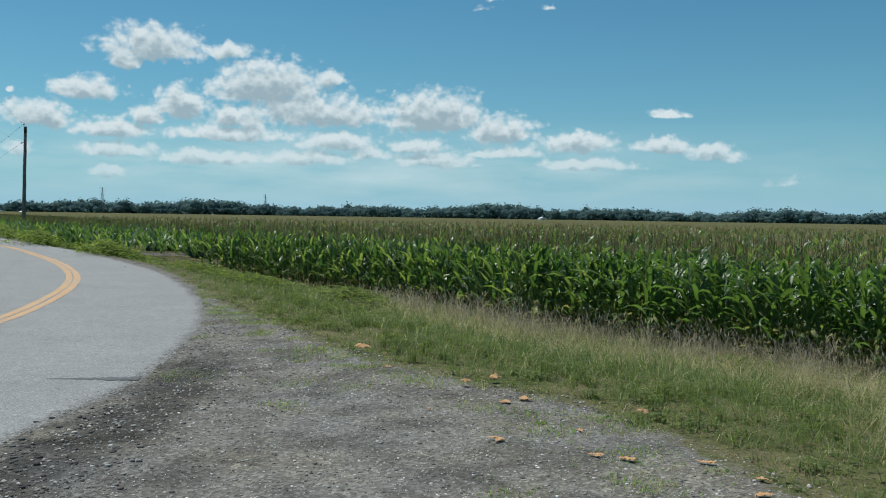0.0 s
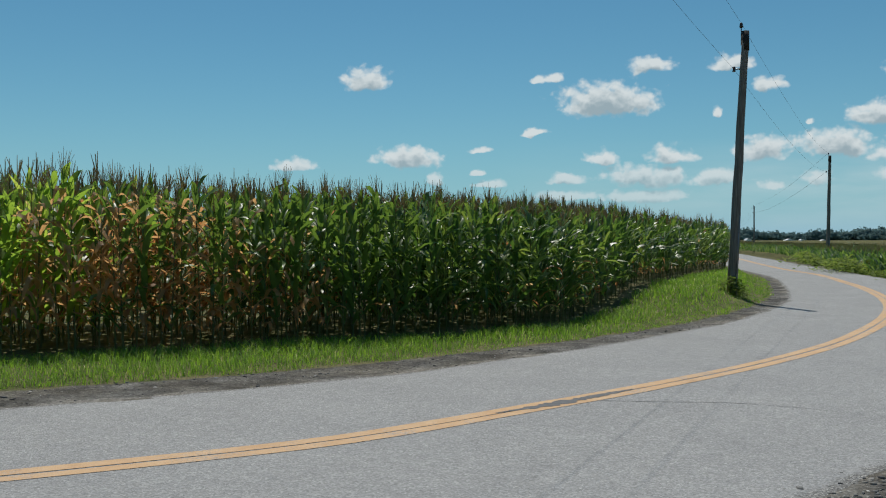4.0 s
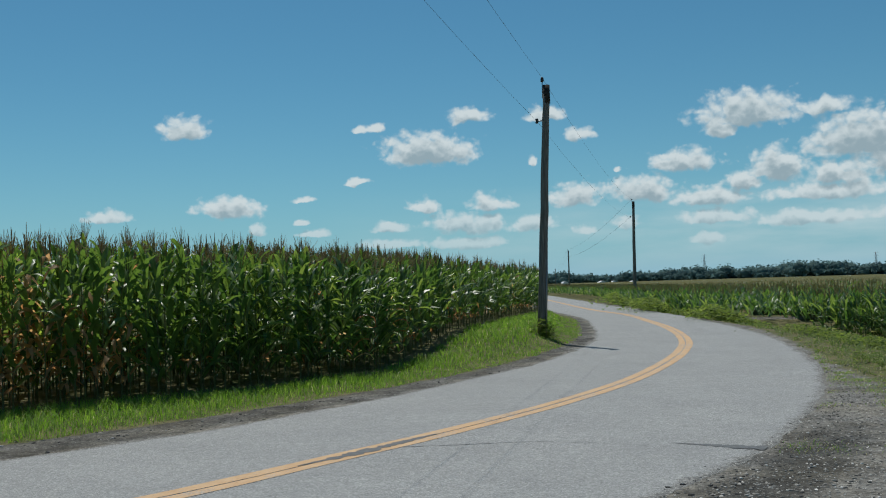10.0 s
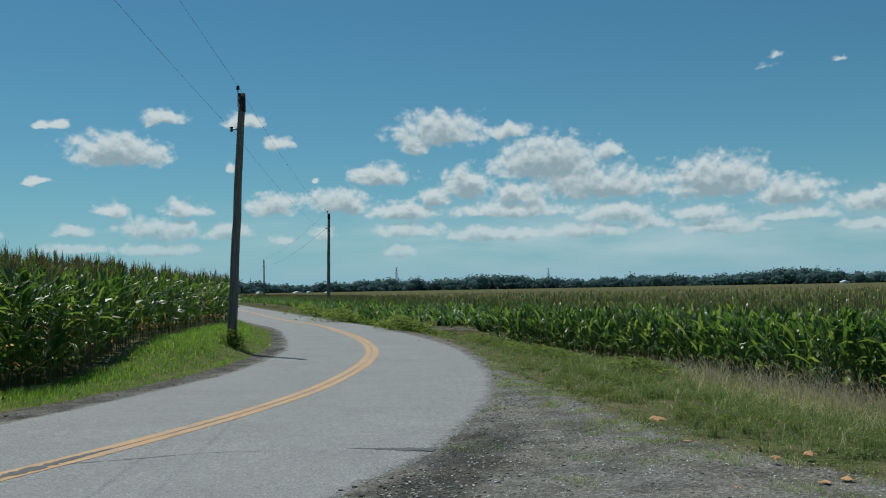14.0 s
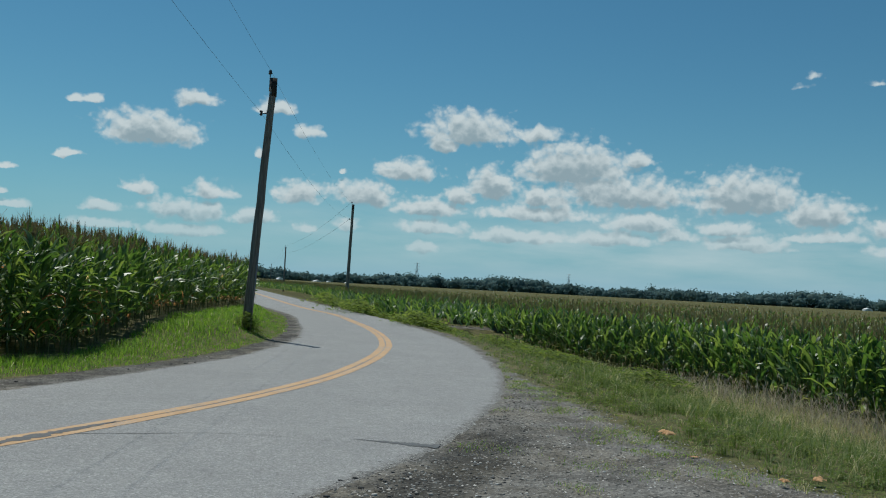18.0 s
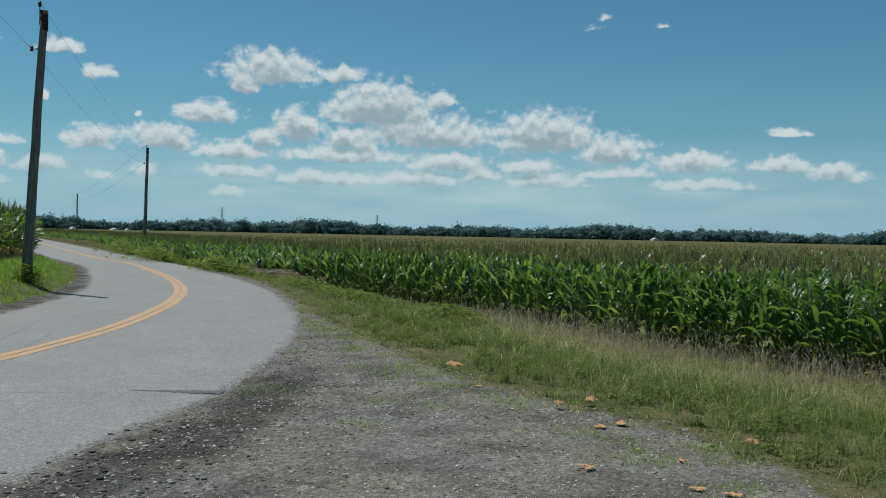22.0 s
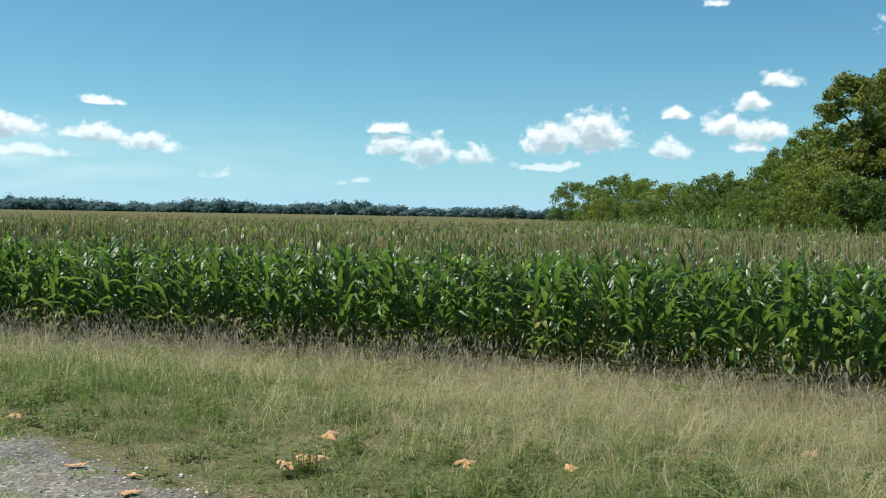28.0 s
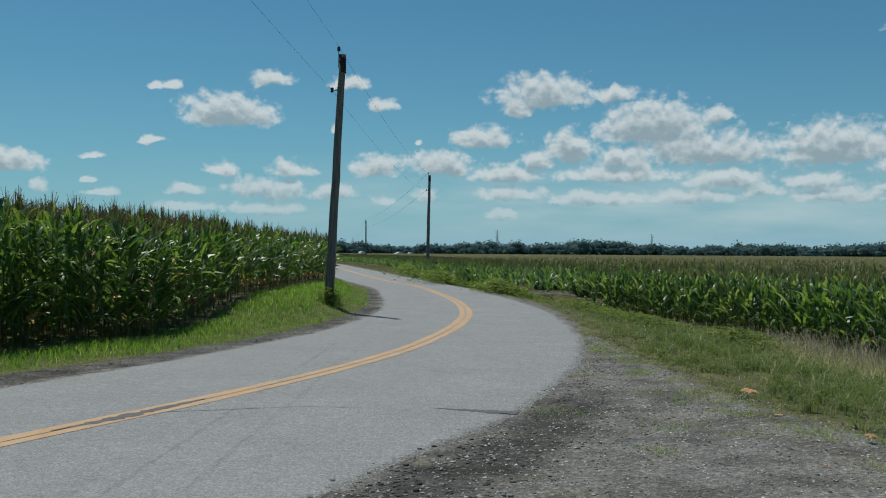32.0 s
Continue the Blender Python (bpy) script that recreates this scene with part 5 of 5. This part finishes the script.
    tagged(new("seeding_grass", mesh_from("seeding_grass", V, F, [M_SEED])), "dry seeding grass with purplish-grey heads before the corn", "grass", kind="stuff")
    # tufts that creep onto the gravel
    C = [(0.6, 9.9, 0.35), (1.6, 9.2, 0.3), (1.3, 8.1, 0.2), (2.1, 8.9, 0.25), (1.5, 16.2, 0.4), (1.9, 14.6, 0.35), (-0.4, 4.6, 0.3), (0.5, 4.4, 0.2), (3.1, 6.6, 0.4), (3.3, 5.6, 0.35), (2.3, 11.3, 0.4), (0.9, 13.2, 0.25), (3.0, 7.6, 0.3), (2.2, 5.0, 0.2)]
    edge = C_GRAVEL[(C_GRAVEL[:, 1] > 2.5) & (C_GRAVEL[:, 1] < 22)]
    for k in range(90):
        e = edge[rng.integers(0, len(edge))] + (-abs(rng.normal(0, 0.45)), rng.normal(0, 0.3))
        C.append((e[0], e[1], rng.uniform(0.08, 0.3)))
    Q, hs = [], []
    for x, y, r in C:
        n = int(260 * r / 0.3)
        q = rng.normal(0, r * 0.6, (n, 2)) + (x, y)
        Q.append(q), hs.append(rng.uniform(0.02, 0.07, n))
    Q, hs = np.vstack(Q), np.concatenate(hs)
    m = near_line(Q, C_RIGHT[::3])[0] > 0.05
    Q, hs = Q[m], hs[m]
    s = rng.random(len(Q)) < 0.45
    put_grass("gravel_tufts", Q[~s], hs[~s], np.full((~s).sum(), 0.006), rng.uniform(0.3, 1.2, (~s).sum()), M_GRASS, "small green tufts growing through the gravel", rng)
    put_grass("gravel_tufts", Q[s], hs[s], np.full(s.sum(), 0.006), rng.uniform(0.3, 1.2, s.sum()), M_STRAW, "small yellowed tufts growing through the gravel", rng)


build_grass()


def weed_arrays(x, y, rx, ry, height, count, size, seed):
    """Broad-leaved weeds: a low heap of small folded leaves on thin stems."""
    rng = np.random.default_rng(seed)
    q = rng.normal(0, 0.45, (count, 2)) * (rx, ry) + (x, y)
    z = ground_z(q)
    h = height * rng.uniform(0.25, 1.0, count) * np.exp(-(((q[:, 0] - x) / (1.6 * rx)) ** 2 + ((q[:, 1] - y) / (1.6 * ry)) ** 2))
    c = np.column_stack([q, z + h])
    t = rng.uniform(0, 6.28, count)
    s = size * rng.uniform(0.6, 1.3, count)[:, None]
    a = np.column_stack([np.cos(t), np.sin(t), rng.uniform(-0.5, 0.3, count)]) * s
    b = np.column_stack([-np.sin(t), np.cos(t), rng.uniform(-0.3, 0.3, count)]) * s * 0.45
    up = np.array([0, 0, 0.12]) * s
    V = np.stack([c - a * 0.5, c + b + up, c + a, c - b + up], 1).reshape(-1, 3)
    i = np.arange(count)[:, None] * 4
    F = np.vstack([np.hstack([i, i + 1, i + 2]), np.hstack([i, i + 2, i + 3])])
    k = np.flatnonzero(rng.random(count) < 0.35)
    S, SF = blade_arrays(q[k], z[k], h[k] + 0.02, np.full(len(k), 0.008), np.zeros(len(k)), t[k], np.zeros(len(k)))
    return np.vstack([V, S]), np.vstack([F, SF + len(V)])


def weed_patch(x, y, rx, ry, height, count, size, label, seed, mat=None):
    V, F = weed_arrays(x, y, rx, ry, height, count, size, seed)
    return tagged(new("weeds", mesh_from("weeds", V, F, [mat or M_WEED])), label, "weeds", kind="stuff")


def build_slope_weeds():
    """Small broad-leaved weeds that stand singly among the grass of the slope."""
    rng = np.random.default_rng(77)
    spots = rng.uniform((2.0, 1.0), (13.0, 22.0), (1200, 2))
    dg, dc = near_line(spots, C_GRAVEL[::3])[0], near_line(spots, C_CORN_R[::3])[0]
    spots = spots[(dg > 0.25) & (dc < -0.6) & (rng.random(1200) < np.where(dg < 3.2, 1.0, 0.45))][:260]
    for mat, label, group in ((M_WEED, "small broad-leaved weeds standing in the slope's grass", spots[::2]), (M_OLIVE, "olive green weed tufts among dry grass", spots[1::2])):
        Vs, Fs, m = [], [], 0
        for k, (x, y) in enumerate(group):
            r = rng.uniform(0.08, 0.26)
            V, F = weed_arrays(x, y, r, r, rng.uniform(0.08, 0.24), int(170 * r / 0.25), 0.024, 400 + k)
            Vs.append(V), Fs.append(F + m)
            m += len(V)
        tagged(new("weeds", mesh_from("weeds", np.vstack(Vs), np.vstack(Fs), [mat])), label, "weeds", kind="stuff")


def build_weeds():
    weed_patch(-13.4, 5.8, 2.2, 0.9, 0.12, 2600, 0.08, "pale green broad-leaved weeds on the verge", 1, M_VERGE_WEED)
    weed_patch(-16.2, 4.6, 1.6, 0.8, 0.11, 1300, 0.08, "pale green broad-leaved weeds on the verge", 2, M_VERGE_WEED)
    weed_patch(3.6, 26.5, 1.5, 2.4, 0.3, 1100, 0.08, "low leafy weeds at the foot of the slope", 3)
    weed_patch(2.6, 31.0, 1.4, 2.8, 0.3, 1000, 0.08, "low leafy weeds beside the road", 4)
    weed_patch(5.2, 22.0, 1.0, 1.4, 0.45, 900, 0.08, "taller green weeds before the corn", 5)
    weed_patch(0.0, 42.0, 1.6, 4.0, 0.7, 2200, 0.14, "tall roadside weeds before the corn", 6)
    weed_patch(-3.4, 56.0, 2.2, 6.0, 0.8, 2600, 0.17, "tall roadside weeds before the corn", 7)
    weed_patch(-7.0, 75.0, 2.0, 9.0, 1.0, 2600, 0.22, "overgrown weeds round the second pole", 8)
    weed_patch(-7.6, 84.2, 0.8, 0.8, 1.8, 900, 0.2, "green creeper at the foot of the pole", 9)
    weed_patch(17.2, -1.2, 2.2, 1.4, 0.5, 3200, 0.08, "pale sprawling weeds before the young corn", 10)
    weed_patch(14.8, 0.9, 1.0, 0.6, 0.4, 1200, 0.08, "pale sprawling weeds before the young corn", 11)
    weed_patch(8.8, 11.8, 0.7, 0.5, 0.35, 220, 0.05, "yellow-green weed standing in dry grass", 12)
    weed_patch(10.6, 8.3, 0.7, 0.5, 0.35, 220, 0.05, "yellow-green weed standing in dry grass", 13)
    weed_patch(11.5, 4.6, 0.8, 0.5, 0.35, 240, 0.05, "yellow-green weed standing in dry grass", 14)
    weed_patch(-3.0, 58.0, 1.0, 1.0, 1.5, 900, 0.16, "dark green shrub standing beside the corn", 18, M_TREE)
    weed_patch(-5.0, 26.2, 0.4, 0.4, 0.5, 500, 0.06, "uncut weeds round the foot of the pole", 17)


build_weeds()
build_slope_weeds()

# ---------------------------------------------------------------- gravel
def mat_stones(name, stops):
    k = Mat(name, 0.9, spec=0.2)
    col = k.ramp(k.island(), stops)
    k.set("Base Color", k.mix(k.math("MULTIPLY", k.noise(120.0, 3), 0.6), col, k.mix(1.0, col, (0.6, 0.6, 0.6), "MULTIPLY")))
    return k.m


M_STONE = mat_stones("loose_gravel", [(0.0, (0.10, 0.097, 0.09)), (0.5, (0.27, 0.258, 0.235)), (0.85, (0.46, 0.44, 0.41)), (1.0, (0.78, 0.76, 0.72))])
M_CRUMB = mat_stones("asphalt_crumbs", [(0.0, (0.045, 0.045, 0.045)), (0.6, (0.11, 0.108, 0.104)), (0.9, (0.24, 0.235, 0.22)), (1.0, (0.42, 0.41, 0.39))])


def stone_variant(seed):
    rng = np.random.default_rng(seed)
    bm = bmesh.new()
    bmesh.ops.create_cube(bm, size=1.5) if seed < 1 else bmesh.ops.create_cone(bm, cap_ends=False, segments=4, radius1=1.0, radius2=0.0, depth=1.4) if seed < 3 else bmesh.ops.create_cone(bm, cap_ends=True, segments=3, radius1=1.1, radius2=0.6, depth=1.3)
    bmesh.ops.triangulate(bm, faces=bm.faces[:])
    for v in bm.verts:
        v.co *= 1 + rng.uniform(-0.28, 0.28)
        v.co.z *= 0.42
        v.co.x *= 1.15
    V = np.array([v.co[:] for v in bm.verts])
    F = np.array([[v.index for v in f.verts] for f in bm.faces])
    bm.free()
    return V, F, np.zeros(len(F), int)


def build_gravel():
    rng = np.random.default_rng(41)
    var = [stone_variant(k) for k in range(7)]
    P = rng.uniform((-6, 2.4), (5, 19), (260000, 2))
    dr, dg = near_line(P, C_RIGHT[::3])[0], near_line(P, C_GRAVEL[::3])[0]
    d = np.hypot(P[:, 0], P[:, 1])
    ok = (dr > -0.28 * rng.random(len(P)) ** 3) & (dg < 0.25) & (rng.random(len(P)) < np.clip((4.8 / d) ** 1.5, 0, 1))
    P, dr, d = P[ok], dr[ok], d[ok]
    size = rng.lognormal(math.log(0.0048), 0.55, len(P)) * np.clip(d / 7, 1, 1.6)
    size = np.minimum(size, 0.015)
    size *= 1 + 0.6 * smoothstep(1.7, 0.6, dr) * smoothstep(10, 7, P[:, 1])
    dark = rng.random(len(P)) < np.clip(0.85 - dr * 0.6 + 0.25 * bumps(P[:, 0], P[:, 1], 2.2), 0.02, 0.7)
    pl = np.column_stack([P, ground_z(P) + size * 0.2, rng.uniform(0, 6.28, len(P)), size])
    scatter("gravel", var, pl[~dark], [M_STONE], "loose pale limestone gravel on the lay-by", "gravel", seed=1)
    pl[dark, 4] *= 1.05
    scatter("asphalt_crumbs", var, pl[dark], [M_CRUMB], "dark broken asphalt crumbs along the road edge", "gravel", seed=2)
    # strip on the far side of the road
    P = rng.uniform((-22, -1), (-3, 30), (26000, 2))
    dl = -near_line(P, C_LEFT[::3])[0]
    wid = np.interp(P[:, 1], [0, 8, 17, 30, 60], [1.35, 1.15, 0.65, 0.5, 0.3])
    ok = (dl > 0.02) & (dl < wid + 0.1)
    P = P[ok]
    size = rng.lognormal(math.log(0.012), 0.4, len(P))
    pl = np.column_stack([P, ground_z(P) + size * 0.2, rng.uniform(0, 6.28, len(P)), size])
    scatter("asphalt_crumbs", var, pl, [M_CRUMB], "dark gravel strip between road and verge", "gravel", seed=3)


build_gravel()

# ---------------------------------------------------------------- road cracks and patches


def dark_strip(name, pts, widths, z, mat, label):
    C = spline(pts, 40)
    rng = np.random.default_rng(len(pts) * 7 + int(abs(pts[0][0] * 10)))
    w = np.interp(np.linspace(0, 1, 40), np.linspace(0, 1, len(widths)), widths) * rng.uniform(0.6, 1.4, 40) / 2
    V, F = ribbon(offset(C, -w), offset(C, w), z)
    tagged(new(name, mesh_from(name, V, F, [mat])), label, "road crack", kind="structure")


def build_cracks():
    dark_strip("road_crack", [(0.12, 9.88), (-0.15, 9.93), (-0.45, 10.0), (-0.78, 10.08)], [0.26, 0.16, 0.08, 0.012], 0.0112, M_TAR, "dark broken crack running in from the road's edge")
    dark_strip("road_crack", [(-1.4, 10.0), (-2.2, 10.0), (-3.0, 9.7), (-3.9, 9.4)], [0.008, 0.014, 0.022, 0.008], 0.0110, M_SEAM, "thin sealed crack across the lane")
    dark_strip("road_crack", [(-3.36, 10.4), (-3.6, 9.7), (-3.85, 9.0), (-4.12, 8.4)], [0.02, 0.13, 0.16, 0.02], 0.0142, M_TAR, "worn dark patch in the yellow lines")


build_cracks()

# ---------------------------------------------------------------- fallen corn husks
M_HUSK = mat_simple("dry_corn_husk", [(0.25, (0.42, 0.21, 0.085)), (0.55, (0.60, 0.35, 0.17)), (0.85, (0.72, 0.51, 0.30))], 9.0, 0.8, stretch=(1, 6, 1), bump=0.3)


def corn_husk(x, y, size, seed, flat=False):
    """A dry husk: several curled, pointed sheaths that spread from one base."""
    rng = np.random.default_rng(seed)
    ob = new("corn_husk")
    z = float(ground_z([(x, y)])[0])
    ob.location = (x, y, z + (0.01 if flat else 0.045))
    tagged(ob, "flat scrap of dry orange-tan corn husk on gravel" if flat else "crumpled dry orange-tan corn husk lying in grass", "corn husk", "fallen corn husks")
    for k in range(2 if flat else 5):
        n, t0 = 8, rng.uniform(0, 6.28)
        V, F = [], []
        length, width = size * rng.uniform(0.7, 1.3), size * rng.uniform(0.28, 0.45)
        lift = rng.uniform(0.02, 0.1 if flat else 0.5)
        for i in range(n):
            s = i / (n - 1)
            w = width * math.sin(math.pi * (0.15 + 0.8 * s)) ** 0.8
            r, h = length * (s - 0.3), length * lift * s * (1 - 0.75 * s) + 0.01
            for j in (-1, -0.35, 0.35, 1):
                cup = w * 0.55 * (1 - j * j) * (0.12 if flat else 1)
                V.append((r * math.cos(t0) - j * w * 0.5 * math.sin(t0), r * math.sin(t0) + j * w * 0.5 * math.cos(t0), h + cup + rng.normal(0, 0.004)))
        for i in range(n - 1):
            for j in range(3):
                a = i * 4 + j
                F.append((a, a + 1, a + 5, a + 4))
        part("husk_leaf", mesh_from("husk_leaf", V, F, [M_HUSK], smooth=True), None, ob)
    return ob


def build_husks():
    k = 0
    for x, y, s in HUSKS_GRASS:
        k += 1
        corn_husk(x, y, s, 200 + k)
    for x, y, s in HUSKS_GRAVEL:
        k += 1
        corn_husk(x, y, s, 300 + k, True)


HUSKS_GRASS = [(5.45, 4.76, 0.16), (4.82, 4.26, 0.17), (4.61, 4.29, 0.13), (5.63, 3.6, 0.12), (6.05, 3.07, 0.13), (8.72, 2.32, 0.15), (2.8, 11.2, 0.15), (3.55, 8.75, 0.11), (3.2, 8.6, 0.1), (4.23, 6.92, 0.09)]
HUSKS_GRAVEL = [(3.47, 7.8, 0.16), (3.28, 7.74, 0.13), (2.66, 6.37, 0.12), (3.14, 5.78, 0.10), (3.3, 5.6, 0.12), (3.8, 5.34, 0.11), (3.68, 4.6, 0.12), (2.75, 9.95, 0.08), (3.4, 6.5, 0.07), (3.9, 4.9, 0.1), (1.15, 4.3, 0.06), (2.5, 7.6, 0.05)]
build_husks()

# ---------------------------------------------------------------- far things


def lattice_tower(az, dist, height):
    """A steel pylon: four legs, braces and three cross-arms."""
    a = radians(az)
    ob = new("pylon")
    ob.location = (-math.sin(a) * dist, math.cos(a) * dist, -0.5)
    ob.rotation_euler = (0, 0, a + 0.5)
    tagged(ob, "far grey lattice transmission tower above the woods", "pylon", "pylons on the horizon")
    w = height * 0.085
    legs = bmesh.new()
    brace = bmesh.new()
    for sx in (-1, 1):
        for sy in (-1, 1):
            tube(legs, [(sx * w, sy * w, 0), (sx * w * 0.28, sy * w * 0.28, height * 0.72), (0.1 * sx, 0.1 * sy, height)], [0.22, 0.2, 0.15], 4)
    for k in range(7):
        z0, z1 = height * 0.1 * k, height * 0.1 * (k + 1)
        f0, f1 = (1 - z0 / height), (1 - z1 / height)
        for s in (-1, 1):
            tube(brace, [(-w * f0, s * w * f0, z0), (w * f1, s * w * f1, z1)], 0.12, 4)
            tube(brace, [(w * f0, s * w * f0, z0), (-w * f1, s * w * f1, z1)], 0.12, 4)
    part("legs", legs, M_STEEL, ob)
    part("bracing", brace, M_STEEL, ob)
    for z in (0.72, 0.84, 0.95):
        arm = bmesh.new()
        tube(arm, [(-height * 0.13, 0, height * z), (0, 0, height * (z + 0.02)), (height * 0.13, 0, height * z)], [0.1, 0.25, 0.1], 4)
        part("cross_arm", arm, M_STEEL, ob)


def barn(az, dist, w, d, h, label, rounded=False):
    a = radians(az)
    ob = new("barn")
    ob.location = (-math.sin(a) * dist, math.cos(a) * dist, -0.5)
    ob.rotation_euler = (0, 0, a + 0.3)
    tagged(ob, label, "building", "far farm buildings")
    bm = bmesh.new()
    bmesh.ops.create_cube(bm, size=1.0, matrix=Matrix.Translation((0, 0, h / 2)) @ Matrix.Diagonal((w, d, h, 1)))
    part("wall", bm, M_WHITE, ob)
    bm = bmesh.new()
    n = 8 if rounded else 2
    top = [(-w / 2 * 1.06 * math.cos(math.pi * k / n), h + (w * 0.42 if rounded else w * 0.22) * math.sin(math.pi * k / n)) for k in range(n + 1)]
    r0, r1 = [bm.verts.new((x, -d / 2 * 1.05, z)) for x, z in top], [bm.verts.new((x, d / 2 * 1.05, z)) for x, z in top]
    for k in range(n):
        bm.faces.new((r0[k], r0[k + 1], r1[k + 1], r1[k]))
    bm.faces.new(r0[::-1]), bm.faces.new(r1)
    part("roof", bm, M_WHITE, ob)
    bm = bmesh.new()
    bmesh.ops.create_cube(bm, size=1.0, matrix=Matrix.Translation((0, -d / 2 - 0.05, h * 0.42)) @ Matrix.Diagonal((w * 0.35, 0.1, h * 0.84, 1)))
    part("door", bm, M_STEEL, ob, "grey sliding door")


def build_far_things():
    lattice_tower(1.07, 1350, 36)
    lattice_tower(-8.05, 1500, 34)
    lattice_tower(11.2, 2100, 42)
    barn(9.2, 620, 3.2, 5, 1.7, "white round-roofed shed before the far woods", True)
    barn(7.0, 640, 6, 5, 1.6, "low white farm shed before the far woods")
    barn(6.3, 660, 2.6, 4, 1.6, "small white shed before the far woods", True)
    barn(5.2, 620, 3.6, 5, 1.6, "low white farm shed before the far woods")
    barn(-24.6, 640, 4.5, 6, 2.6, "white shed far out beyond the corn")
    # pale lane at the foot of the wood
    y = np.linspace(6.0, -30, 30)
    A, B = np.column_stack([np.full(30, 56.0) + 0.004 * y ** 2, y]), np.column_stack([np.full(30, 59.5) + 0.004 * y ** 2, y])
    V, F = ribbon(A, B, 0.0)
    V[:, 2] = ground_z(V[:, :2]) + 0.03
    tagged(new("farm_lane", mesh_from("farm_lane", V, F, [M_STONE])), "pale gravel lane in front of the wood", "lane", kind="structure")


build_far_things()
